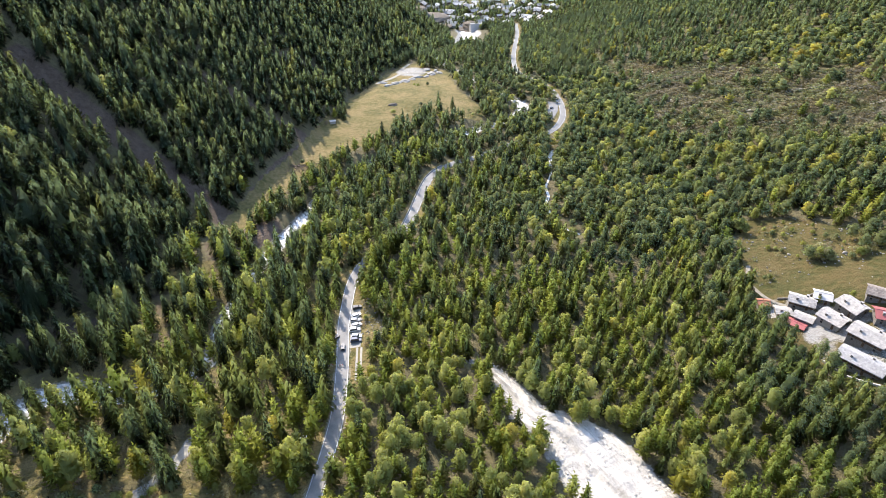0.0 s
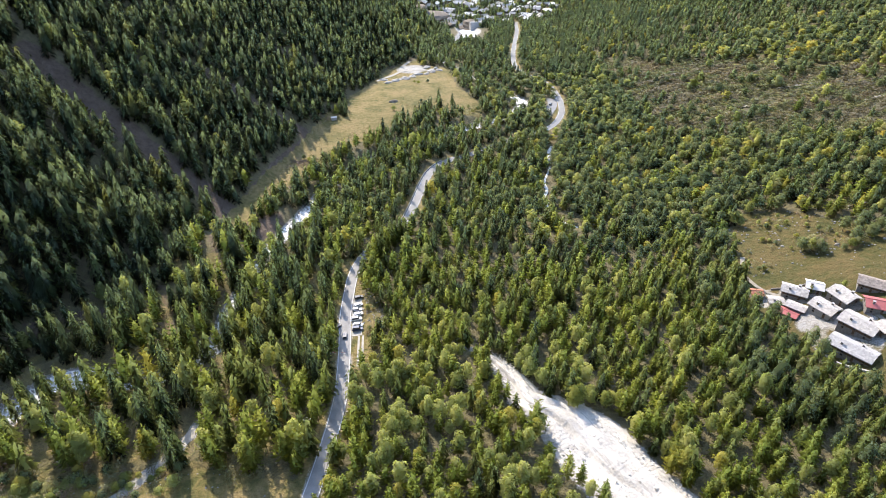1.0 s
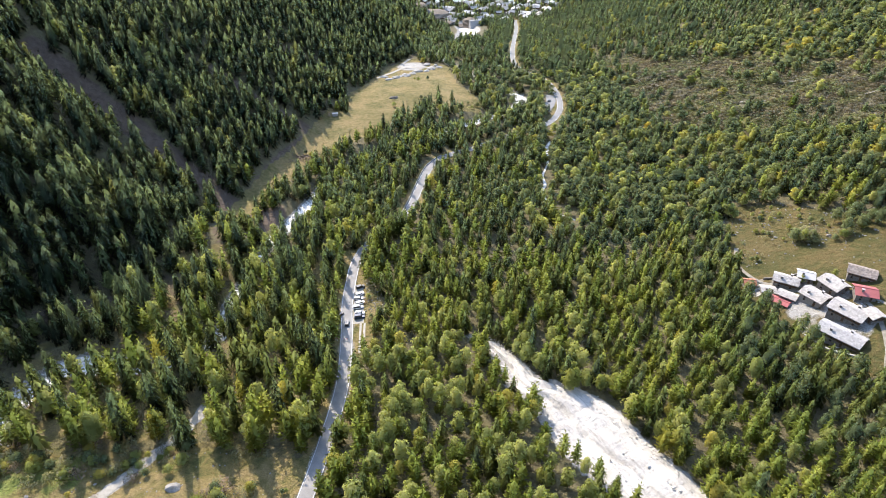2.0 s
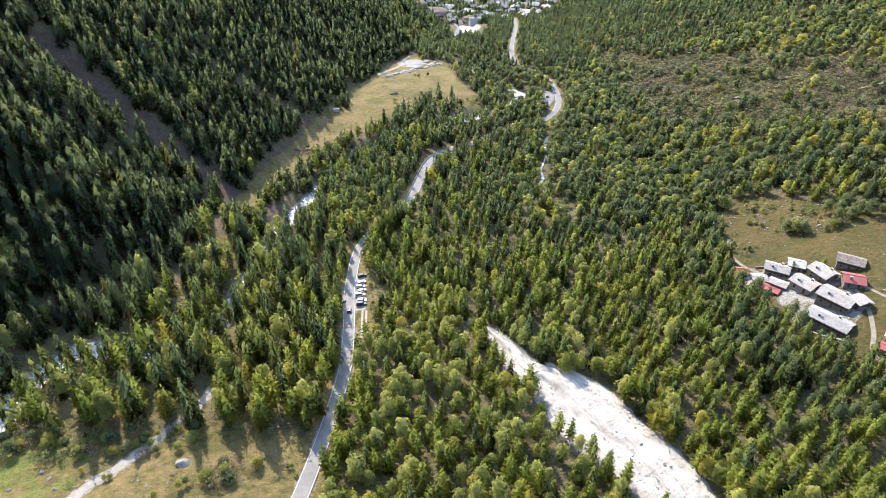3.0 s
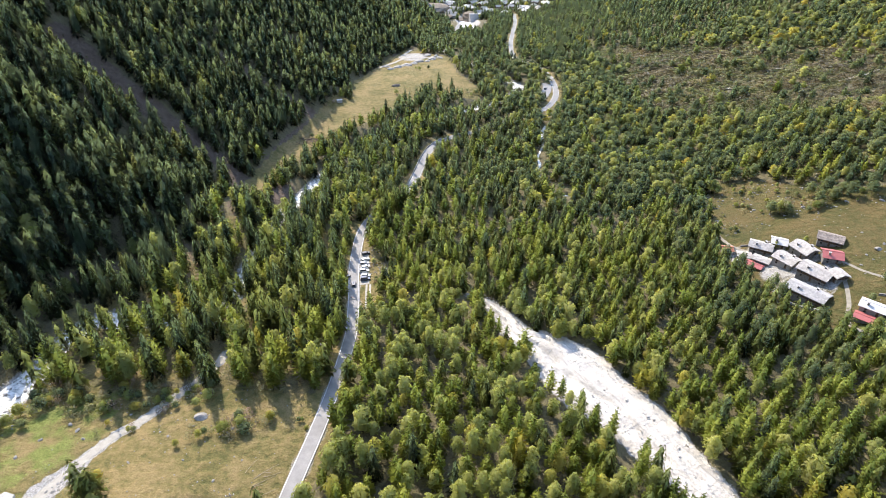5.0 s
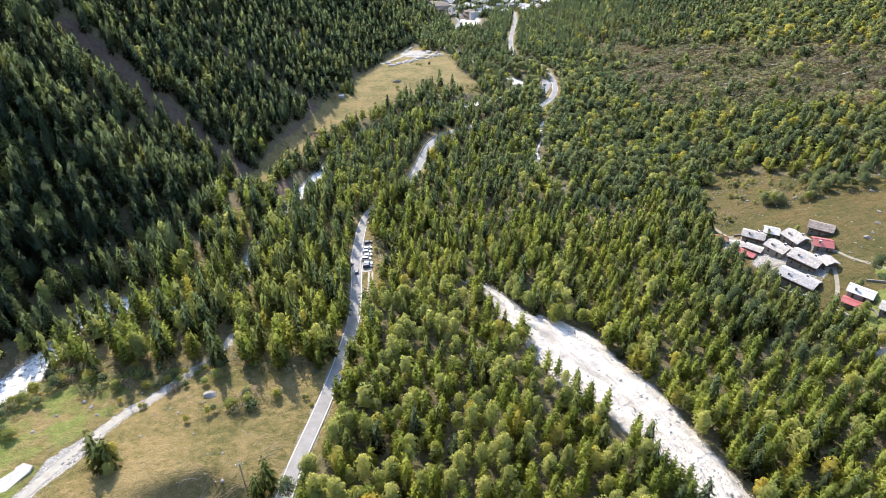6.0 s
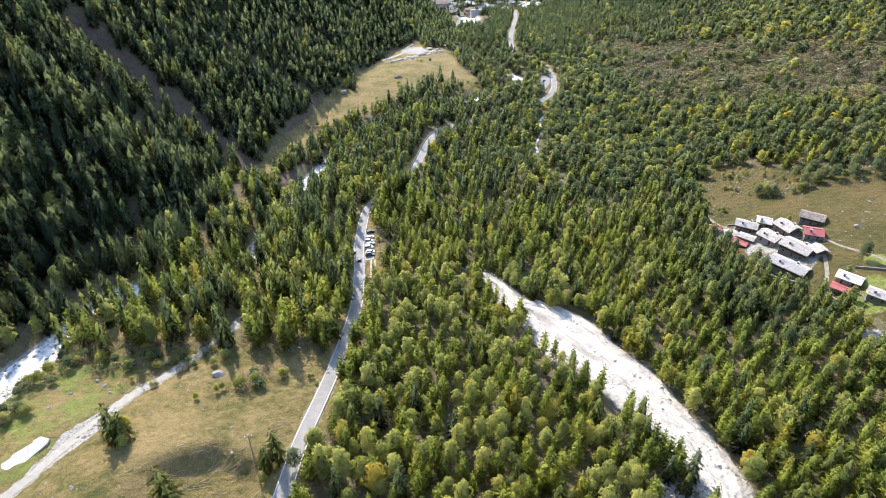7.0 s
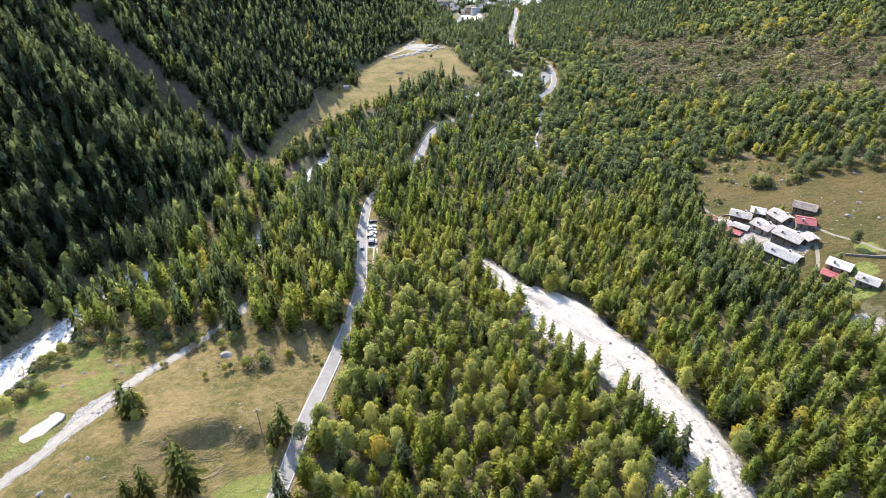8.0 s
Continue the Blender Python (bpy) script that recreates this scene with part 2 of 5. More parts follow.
ROAD = curve([(-52, -60), (-50, 0), (-48.1, 35), (-46.4, 46.4), (-44.4, 70.5), (-41, 95), (-38.5, 118), (-37.2, 147), (-38.3, 166), (-40.5, 186),
              (-42.8, 203), (-43.7, 222), (-43.6, 242), (-39.5, 262), (-29.1, 282.5), (-22.5, 297), (-18.2, 321), (-11.5, 365), (-5, 386),
              (6, 401), (18, 409), (36, 425), (52, 439), (68, 449), (81, 462), (93, 481), (103, 510), (107, 550), (104, 596), (91, 630),
              (80, 671), (83, 736), (95, 832), (112, 964), (125, 1100)], 4)
RIVER = curve([(-180, -60, 5), (-173, 30, 7), (-167, 70, 7.5), (-165, 88, 7.5), (-160, 108, 6.5), (-157, 126, 5), (-158, 143, 4), (-154, 160, 4.5),
               (-145, 168, 5), (-121, 166, 3.2), (-106, 172, 3), (-95, 186, 2.4), (-96, 204, 3.2), (-97, 218, 3), (-97, 232, 2), (-95, 262, 2), (-92, 286, 3.4),
               (-85, 314, 3.6), (-78, 356, 2.6), (-67, 382, 3.5), (-58, 402, 3), (-35, 425, 2.5), (-2, 453, 2.5), (31, 480, 4), (59, 513, 3.5),
               (73, 549, 4), (50, 592, 3.2), (10, 683, 3.5), (-6, 749, 4), (12, 808, 5), (31, 902, 8), (40, 960, 10), (38, 1005, 11), (36, 1045, 8), (44, 1100, 6)], 4)
DEBRIS_LINE = curve([(-2, 190, 0.8), (8, 183, 1.2), (18, 176, 2.5), (26.5, 161, 5.5), (31, 150, 7.5), (42, 140, 12), (49, 130, 15), (56, 115, 14.5),
                     (66, 101, 12.5), (72, 84, 10.5), (79, 67, 9), (82.5, 52, 8.5), (82, 37, 8), (82.5, 20, 8), (87, -20, 8), (89, -80, 8)], 3)
TRACK = curve([(-136, 22), (-128.2, 41.8), (-123, 50), (-120, 58), (-117, 68), (-113.7, 77), (-107.7, 93), (-102, 101), (-96.6, 111), (-88.5, 124), (-84, 140)], 3)
LEFT_TRACK = curve([(-112, 250), (-118, 262), (-126, 280), (-126, 300), (-124, 327), (-117, 383), (-109, 420), (-91, 491), (-80, 530), (-62, 600), (-49, 640), (-38, 668), (-36, 720)], 5)
SWATH = curve([(-228, 339), (-214, 334), (-204, 331), (-182, 328), (-166, 325), (-153, 323), (-138, 318), (-126, 312)], 5)
PARKING = [(-41, 172), (-41, 224), (-33, 224), (-27, 205), (-29, 172)]
UPPER_SWATH = curve([(-175, 430), (-156, 434.9), (-134, 436), (-120, 440), (-108, 442)], 5)
TOP_SWATH = curve([(-150, 528), (-135.6, 538.5), (-120, 552), (-108, 559)], 5)
CLEARING = curve([(-134, 228), (-131, 223.4), (-124, 211.6), (-116, 196.3), (-110, 184.7)], 4)
FOOT_MEADOW = [(-172, 190), (-160, 204), (-150, 214), (-144, 206), (-148, 190), (-152, 178), (-164, 180)]
GLADES = [[(-104, 280), (-95, 272), (-82, 300), (-76, 328), (-84, 336), (-100, 310)], [(-151, 174), (-140, 174), (-136, 157), (-147, 157)], [(-100, 224), (-94, 224), (-92, 206), (-97, 206)],
          [(18, 491), (40, 496), (42, 464), (20, 464)], [(52, 514), (67, 531), (74, 502), (60, 488)], [(62, 562), (82, 560), (84, 532), (66, 532)], [(-66, 420), (-50, 420), (-47, 396), (-61, 396)], [(6, 1004), (72, 1004), (66, 900), (52, 846), (14, 846)], [(159, 122), (170, 122), (171, 106), (161, 106)]]
LAY_BY = [(86, 500), (100, 498), (106, 545), (96, 550), (88, 525)]
STREAM = curve([(83, 432, 1.0), (79, 420, 1.5), (76, 404, 1.5), (74.5, 388, 0.7), (68, 366, 0.8), (67.5, 351, 1.0), (63, 335, 1.0), (65, 320, 1.2), (67, 307, 1.1), (77, 296, 1.0)], 3)
FAR_MEADOW = [(-113, 392), (-101, 465), (-84, 546), (-66, 610), (-60, 650), (-44, 700), (-28, 700), (-24, 672), (4, 668), (8, 640), (14, 575), (33, 525), (33, 489), (-11, 503), (-46, 456), (-76, 415), (-93, 376), (-103, 348), (-110, 320), (-115, 288), (-124, 283), (-128, 300), (-125, 330), (-119, 370)]
HAMLET_MEADOW = [(140, 226), (146, 240), (150, 262), (166, 300), (190, 290), (206, 266), (250, 236), (330, 190), (330, 60), (240, 70), (183, 112), (172, 126), (160, 140), (157, 152), (147, 168), (143, 190), (137, 205), (136, 220)]
TRODDEN = [(139, 222), (152, 223), (170, 210), (178, 201), (176, 186), (172, 172), (160, 162), (150, 172), (146, 200)]
NEAR_MEADOW = [(-152, 60), (-153, 84), (-150, 104), (-140, 117), (-122, 115), (-104, 118), (-84, 118), (-56, 114), (-43, 112), (-44, 85), (-46, 70), (-48.5, 56), (-52, 20), (-60, -30), (-190, -30), (-150, 30)]


def ground(x, y):
    """The height of the ground, with the road's bed, the river's bed and the debris laid into the hill."""
    x, y = np.asarray(x, float), np.asarray(y, float)
    z = hill(x, y)
    d, at = nearest(x, y, ROAD)
    z = z + (hill(at[..., 0], at[..., 1]) - 0.25 - z) * (1 - step(3.2, 9.0, d))
    d, at = nearest(x, y, TRACK)
    z = z + (hill(at[..., 0], at[..., 1]) - 1.2 - z) * (1 - step(2.0, 8.0, d))
    d, at = nearest(x, y, RIVER)
    z = z + (hill(at[..., 0], at[..., 1]) - 5.2 - z) * (1 - step(0.8, 1.0, d / (at[..., 2] + 9.0))) * (1 - step(at[..., 2] - 1, at[..., 2] + 8.0, d))
    d, at = nearest(x, y, STREAM)
    z = z - 1.4 * (1 - step(at[..., 2], at[..., 2] + 3, d))
    return z


def high(x, y):
    return float(ground(np.array([x]), np.array([y]))[0])


def mesh_of(name, verts, faces, materials, values=None, face_mats=None):
    """A mesh from arrays of corners and of faces with three or four corners each; values: named numbers on the corners."""
    me = bpy.data.meshes.new(name)
    verts, faces = np.asarray(verts, np.float32), np.asarray(faces, np.int32)
    n, k = faces.shape
    me.vertices.add(len(verts)), me.loops.add(n * k), me.polygons.add(n)
    me.vertices.foreach_set("co", verts.ravel())
    me.loops.foreach_set("vertex_index", faces.ravel())
    me.polygons.foreach_set("loop_start", np.arange(0, n * k, k, dtype=np.int32))
    if face_mats is not None:
        me.polygons.foreach_set("material_index", np.asarray(face_mats, np.int32))
    for key, v in (values or {}).items():
        me.attributes.new(key, "FLOAT", "POINT").data.foreach_set("value", np.asarray(v, np.float32).ravel())
    for m in materials:
        me.materials.append(m)
    me.update(calc_edges=True)
    me.validate()
    return me


def grid_faces(rows, cols):
    i = np.arange(rows * cols).reshape(rows, cols)
    return np.stack([i[:-1, :-1], i[:-1, 1:], i[1:, 1:], i[1:, :-1]], -1).reshape(-1, 4)


def smooth(me):
    me.polygons.foreach_set("use_smooth", np.ones(len(me.polygons), bool))
    return me


def on_heath(x, y):
    """The open heath on the sunny side, a band that runs obliquely up the hill."""
    return step(592, 622, y + 0.98 * x + 14 * waves(x, y, 55, 0.9)) * (1 - step(930, 970, y + 1.45 * x + 22 * waves(x, y, 60, 2.2))) * step(150, 190, x)


# ---- the ground ----
def spaced(*parts):
    return np.unique(np.concatenate([np.arange(a, b, s) for a, b, s in parts]))


gx = spaced((-4000, -800, 400), (-800, -400, 25), (-400, -190, 6), (-190, 110, 2), (110, 240, 3), (240, 480, 8), (480, 900, 40), (900, 4400, 500))
gy = spaced((-3000, -200, 400), (-200, 0, 12), (0, 230, 2), (230, 460, 3.5), (460, 720, 7), (720, 1300, 20), (1300, 2400, 100), (2400, 4700, 600))
X, Y = np.meshgrid(gx, gy)
Z = ground(X, Y)
d_road, _ = nearest(X, Y, ROAD)
d_river, at_river = nearest(X, Y, RIVER)
d_track, _ = nearest(X, Y, TRACK)
d_left, _ = nearest(X, Y, LEFT_TRACK)
d_swath, at_swath = nearest(X, Y, SWATH)
d_upper = np.minimum.reduce([nearest(X, Y, UPPER_SWATH)[0], nearest(X, Y, TOP_SWATH)[0] + 1.5, nearest(X, Y, CLEARING)[0] + 2.0])
d_debris, at_debris = nearest(X, Y, DEBRIS_LINE)
uneven = waves(X, Y, 17, 1.1) * 0.5 + waves(X, Y, 7.3, 2.9) * 0.5
pasture = np.maximum(inside(X, Y, HAMLET_MEADOW), step(1000, 1050, Y)).astype(float)
grass = np.maximum(inside(X, Y, FAR_MEADOW), inside(X, Y, NEAR_MEADOW)).astype(float)
grass = np.maximum.reduce([grass, 0.75 * (1 - step(4, 9, d_road)), 0.9 * inside(X, Y, PARKING), (0.5 + 0.3 * uneven) * (X < -46) * (X > -165) * (Y > 60) * (Y < 260) * (X > along(Y, FOOT_Y, FOOT_X, 20) + 4)])
lush = inside(X, Y, NEAR_MEADOW) * np.maximum(1 - step(-121, -111, X + 0.25 * (70 - Y)), (1 - step(5, 9, np.hypot((X + 56) * 0.7, (Y - 41) * 0.9))))
lush = lush * np.where(X > -80, 1.0, 0.5 + 0.55 * uneven)
lush = np.maximum.reduce([lush, 0.75 * (1 - step(8, 13, np.hypot(X - 171, (Y - 139) * 1.2))), 0.8 * (1 - step(4, 7, np.hypot(X - 191, Y - 165))), 0.75 * (1 - step(4, 8, np.hypot(X - 182, Y - 150)))])
heath = on_heath(X, Y) * (0.8 + 0.4 * uneven)
earth = np.maximum.reduce([1 - step(7, 10, d_swath + 2 * uneven), 1 - step(5, 7, d_upper), 0.8 * inside(X, Y, FOOT_MEADOW), 0.9 * (1 - step(0.8, 1.8, d_left)), 0.9 * (1 - step(14, 34, np.hypot(X + 34, (Y - 655) * 0.6))), 0.8 * (1 - step(8, 16, np.hypot(X + 104, (Y - 300) * 0.6))), 0.9 * (1 - step(20, 45, np.hypot(X + 20, (Y - 1015) * 1.3))), (0.5 + 0.35 * uneven) * inside(X, Y, TRODDEN)])
gravel = np.maximum.reduce([1 - step(1.5, 2.6, d_track - 2.6 * np.exp(-((Y - 72) / 9) ** 2)), 0.9 * (1 - step(at_river[..., 2], at_river[..., 2] + 4 + 12 * step(850, 930, Y), d_river)), 0.4 * (1 - step(0.6, 1.4, d_left)),
                            0.9 * (1 - step(at_debris[..., 2] - 1, at_debris[..., 2] + 0.8, d_debris)), 0.5 * (1 - step(3.0, 4.5, d_road)), (0.52 + 0.5 * uneven) * inside(X, Y, TRODDEN), 0.7 * (1 - step(4, 8, np.hypot(X - 165, (Y - 116) * 0.8))), 0.75 * (1 - step(10, 24, np.hypot(X + 34, (Y - 660) * 0.7)))])
ground_mesh = smooth(mesh_of("ground", np.stack([X, Y, Z], -1).reshape(-1, 3), grid_faces(len(gy), len(gx)), [GROUND],
                             {"grass": grass, "lush": lush, "pasture": pasture, "heath": heath, "earth": earth, "gravel": gravel}))
tagged(new("ground", ground_mesh), "alpine valley ground of forest floor, dry grass and bare earth", "ground", kind="structure")


def ribbon(name, line, offsets, lift, materials):
    """A strip along a line, with one row of corners at each offset across it."""
    t = np.gradient(line[:, :2], axis=0)
    t /= np.linalg.norm(t, axis=1)[:, None] + 1e-9
    side = np.stack([t[:, 1], -t[:, 0]], -1)
    off = np.broadcast_to(offsets, (len(line), np.shape(offsets)[-1]))
    xy = line[:, None, :2] + side[:, None] * off[..., None]
    z = lift(xy[..., 0], xy[..., 1], off, line)
    return smooth(mesh_of(name, np.concatenate([xy, z[..., None]], -1).reshape(-1, 3), grid_faces(*off.shape)[:, ::-1], materials))


def road_height(x, y, off, line):
    return np.broadcast_to(hill(line[:, 0], line[:, 1])[:, None], x.shape) - 0.02 * np.abs(off) + 0.05


ROAD_HALF = 2.6
road = tagged(new("road", ribbon("road", ROAD, np.linspace(-ROAD_HALF, ROAD_HALF, 5), road_height, [ASPHALT])), "worn grey asphalt mountain road with white edge lines", "road", kind="structure")
for side in (-1, 1):
    edge = np.array([-0.065, 0.065]) + side * (ROAD_HALF - 0.3)
    strip = new("edge_line", ribbon("edge_line", ROAD, edge, lambda x, y, o, l: road_height(x, y, o, l) + 0.012, [LINE]))
    strip.parent = road


def water_height(x, y, off, line):
    level = hill(line[:, 0], line[:, 1])
    level = np.convolve(np.pad(level, 4, mode="edge"), np.ones(9) / 9, "valid")[:, None] - 4.5
    return level + 0.22 * waves(x, y, 5.3, 0.7) + 0.16 * waves(x, y, 2.3, 1.9) + 0.08 * waves(x, y, 1.1, 4.1)


fine_river = curve(RIVER, 1.2)
tagged(new("river", ribbon("river", fine_river, np.linspace(-1, 1, 21) * (fine_river[:, 2:3] + 0.8), water_height, [WATER])), "foaming white mountain river among boulders", "river", kind="structure")


def stream_height(x, y, off, line):
    return ground(x, y) + 0.25 + 0.08 * waves(x, y, 2.0, 1.0)


tagged(new("stream", ribbon("stream", STREAM, np.linspace(-1, 1, 7) * STREAM[:, 2:3], stream_height, [WATER])), "narrow white torrent running through the woods", "stream", kind="structure")


def debris_height(x, y, off, line):
    u = off / line[:, 2:3]
    body = 2.6 * np.clip(1 - np.abs(u) ** 3, 0, 1) * np.minimum(1, line[:, 2:3] / 8) - 0.5
    flow = 0.42 * np.sin(u * 11 + 2.2 * waves(x, y, 26, 0.3)) - 1.1 * np.exp(-((u - 0.28 - 0.22 * waves(x, y, 40, 1.2)) / 0.07) ** 2) + 0.5 * waves(x, y, 9, 1.7) * 0.6
    rough = 0.42 * waves(x, y, 3.1, 2.3) * waves(x, y, 11, 0.6) + 0.34 * waves(x, y, 1.37, 0.9) + 0.14 * np.abs(waves(x, y, 0.83, 5.0))
    return ground(x, y) + body + (flow + rough) * (0.3 + 0.7 * (1 - u * u))


fine_debris = curve(DEBRIS_LINE, 0.6)
fine_debris = fine_debris[fine_debris[:, 1] > 5]
ragged = 1 + 0.1 * waves(fine_debris[:, 0], fine_debris[:, 1], 14, 0.9) + 0.07 * waves(fine_debris[:, 0], fine_debris[:, 1], 5, 2.4)
tagged(new("debris_flow", ribbon("debris_flow", fine_debris, np.linspace(-1.06, 1.06, 46) * fine_debris[:, 2:3] * ragged[:, None], debris_height, [DEBRIS])),
       "broad tongue of pale grey stone debris through the forest", "debris flow", kind="structure")


# ---- woods ----
def unit(v):
    return v / (np.linalg.norm(v, axis=-1, keepdims=True) + 1e-9)


def sprays(p, d, s, g, slim):
    """Small pointed sprays: one triangle each, at p along d, with s across it and g its length."""
    g = g[:, None]
    v = np.stack([p - d * g * 0.45 + s * g * slim, p - d * g * 0.45 - s * g * slim, p + d * g * 0.75], 1).reshape(-1, 3)
    return v, np.arange(len(v)).reshape(-1, 3)


def boughs(rng, count, each, radius, tip, low, size, rise, pitch, loose):
    """Crown of a needle tree, one unit high: boughs round a stem, longest below, each set with sprays towards its end."""
    lean, lobes, turned = rng.uniform(-0.03, 0.03, 2), rng.integers(2, 5), rng.uniform(0, 6.28)
    i = np.arange(count)
    u = 1 - np.sqrt(1 - (i + rng.uniform(0, 1, count)) / count * 0.99)
    a = i * 2.39996 + rng.uniform(-0.5, 0.5, count)
    full = (1 - u ** tip[0]) ** tip[1] * (0.72 + 0.28 * np.minimum(1, u * 5))
    reach = radius * full * (1 + loose * np.sin(lobes * a + turned + 5 * u)) * rng.uniform(0.78, 1.12, count) + 0.008
    u, a, full, reach = (np.repeat(v, each) for v in (u, a, full, reach))
    n = len(u)
    f = 1 - 0.75 * rng.uniform(0, 1, n) ** 1.4
    ca, sa = np.cos(a), np.sin(a)
    p = np.stack([reach * f * ca, reach * f * sa, low + (0.975 - low) * u + rise * reach * f + rng.normal(0, 0.006, n)], -1)
    p[:, :2] += p[:, 2:3] * lean + rng.normal(0, 0.012, (n, 2)) * full[:, None]
    b = a + rng.normal(0, 0.4, n)
    d = unit(np.stack([np.cos(b), np.sin(b), pitch + rng.normal(0, 0.2, n)], -1))
    s = unit(np.cross(d, np.stack([ca * 0.3, sa * 0.3, np.ones(n)], -1) + rng.normal(0, 0.35, (n, 3))))
    v, k = sprays(p, d, s, size * rng.uniform(0.65, 1.3, n) * (0.5 + 0.5 * full), 0.3)
    facing = unit(np.stack([ca, sa, np.full(n, 0.85)], -1) + rng.normal(0, 0.13, (n, 3)))
    return v, k, np.repeat(facing, 3, 0)


def bulge(v, heart=0.3, mix=0.7):
    """Directions in which a solid body's surface faces, for soft light and shade over the whole of it."""
    return unit(unit(np.stack([v[:, 0], v[:, 1], (v[:, 2] - heart) * 0.45], -1)) * mix + np.array([0, 0, 1 - mix]))


def heart(rng, tiers, corners, radius, tip, low, top):
    """The dense inside of a crown: a few rough rings drawn together below the tip."""
    v = [(0, 0, top)]
    for i in range(tiers):
        u = (top - low) * (1 - (i + 0.6) / tiers) / (1 - low)
        r = radius * (1 - u ** tip[0]) ** tip[1]
        v += [(r * q * math.cos(6.283 * k / corners + i), r * q * math.sin(6.283 * k / corners + i), low + (1 - low) * u + rng.uniform(-0.02, 0.02)) for k, q in enumerate(rng.uniform(0.7, 1.2, corners))]
    f = [(0, 1 + k, 1 + (k + 1) % corners) for k in range(corners)]
    for i in range(tiers - 1):
        p, q = 1 + i * corners, 1 + (i + 1) * corners
        for k in range(corners):
            f += [(p + k, q + k, q + (k + 1) % corners), (p + k, q + (k + 1) % corners, p + (k + 1) % corners)]
    v = np.array(v)
    return v, np.array(f), bulge(v)


def both(a, b):
    return np.vstack([a[0], b[0]]), np.vstack([a[1], b[1] + len(a[0])]), np.vstack([a[2], b[2]])


def leafy(rng, clumps, width, low=0.2, size=0.12, lobes=5):
    """Crown of a broad-leaved tree, one unit high: small leaf clumps on uneven lobes that bulge from an oval."""
    k = np.arange(lobes)
    lift = (k + 0.5) / lobes
    out = np.sin(np.pi * np.clip(lift * 0.9 + 0.12, 0, 1)) * width * 0.55
    turned = k * 2.39996 + rng.uniform(0, 6.28)
    centre = np.stack([out * np.cos(turned), out * np.sin(turned), low + 0.06 + (0.8 - low) * lift], -1)
    swell = width * rng.uniform(0.42, 0.62, lobes) * (1 - 0.25 * lift)
    i = np.arange(clumps) % lobes
    d = rng.normal(size=(clumps, 3))
    d[:, 2] = np.abs(d[:, 2]) * 0.95 - 0.22
    d = unit(d)
    p = centre[i] + d * (swell[i] * rng.uniform(0.7, 1.1, clumps))[:, None] * np.array([1, 1, 1.05])
    p[:, 2] = np.minimum(p[:, 2], 1.0)
    across = unit(np.cross(unit(d + rng.normal(0, 0.6, d.shape)), rng.normal(size=d.shape)))
    s = unit(np.cross(d + rng.normal(0, 0.4, d.shape), across))
    v, f = sprays(p, across, s, size * rng.uniform(0.7, 1.4, clumps), 0.55)
    whole = unit(np.stack([p[:, 0], p[:, 1], (p[:, 2] - low - 0.15) * 0.7], -1))
    return v, f, np.repeat(unit(0.6 * d + 0.5 * whole + np.array([0, 0, 0.15]) + rng.normal(0, 0.13, d.shape)), 3, 0)


def stem(height, radius):
    """A tapered trunk, slightly bent, one unit being the tree's height."""
    v = [(radius * s * math.cos(1.2566 * k) + 0.01 * j, radius * s * math.sin(1.2566 * k), z) for j, (z, s) in enumerate(((-0.08, 1.25), (0.12, 0.85), (height, 0.25))) for k in range(5)]
    f = [(5 * j + k, 5 * j + (k + 1) % 5, 5 * j + 5 + (k + 1) % 5, 5 * j + 5 + k) for j in range(2) for k in range(5)]
    return np.array(v), np.array([t for a, b, c, d in f for t in ((a, b, c), (a, c, d))])


rng = np.random.default_rng(7)


def needle_crown(level, radius, tip, rise, pitch, low, loose):
    tufts = boughs(rng, (105, 60, 35, 14)[level], (6, 5, 4, 3)[level], radius, tip, low, (0.068, 0.089, 0.128, 0.205)[level], rise, pitch, loose)
    return both(heart(rng, (4, 3, 3, 2)[level], (6, 5, 5, 4)[level], radius * 0.62, tip, low + 0.04, 0.8), tufts)


def spruce_crown(level):
    return needle_crown(level, rng.uniform(0.19, 0.235), (rng.uniform(1.1, 1.4), rng.uniform(0.85, 1.0)), -0.25, -0.9, 0.04, 0.08)


def larch_crown(level):
    return needle_crown(level, rng.uniform(0.18, 0.235), (rng.uniform(1.15, 1.6), rng.uniform(0.75, 0.95)), 0.1, 0.22, 0.1, 0.1)


def fir_crown(level):
    return needle_crown(level, rng.uniform(0.22, 0.26), (rng.uniform(1.1, 1.3), rng.uniform(0.85, 0.95)), -0.1, -0.9, 0.04, 0.1)


def birch_crown(level):
    width = rng.uniform(0.25, 0.33)
    leaves = leafy(rng, (540, 260, 130, 40)[level], width, 0.2, (0.042, 0.06, 0.084, 0.15)[level], (11, 9, 7, 5)[level])
    return both(heart(rng, 3, (6, 5, 5, 4)[level], width * 0.7, (2.4, 0.6), 0.24, 0.85), leaves)


def shrub_crown(level):
    return leafy(rng, (190, 90, 48, 20)[level], rng.uniform(0.5, 0.65), 0.1, (0.075, 0.11, 0.16, 0.26)[level], 5)


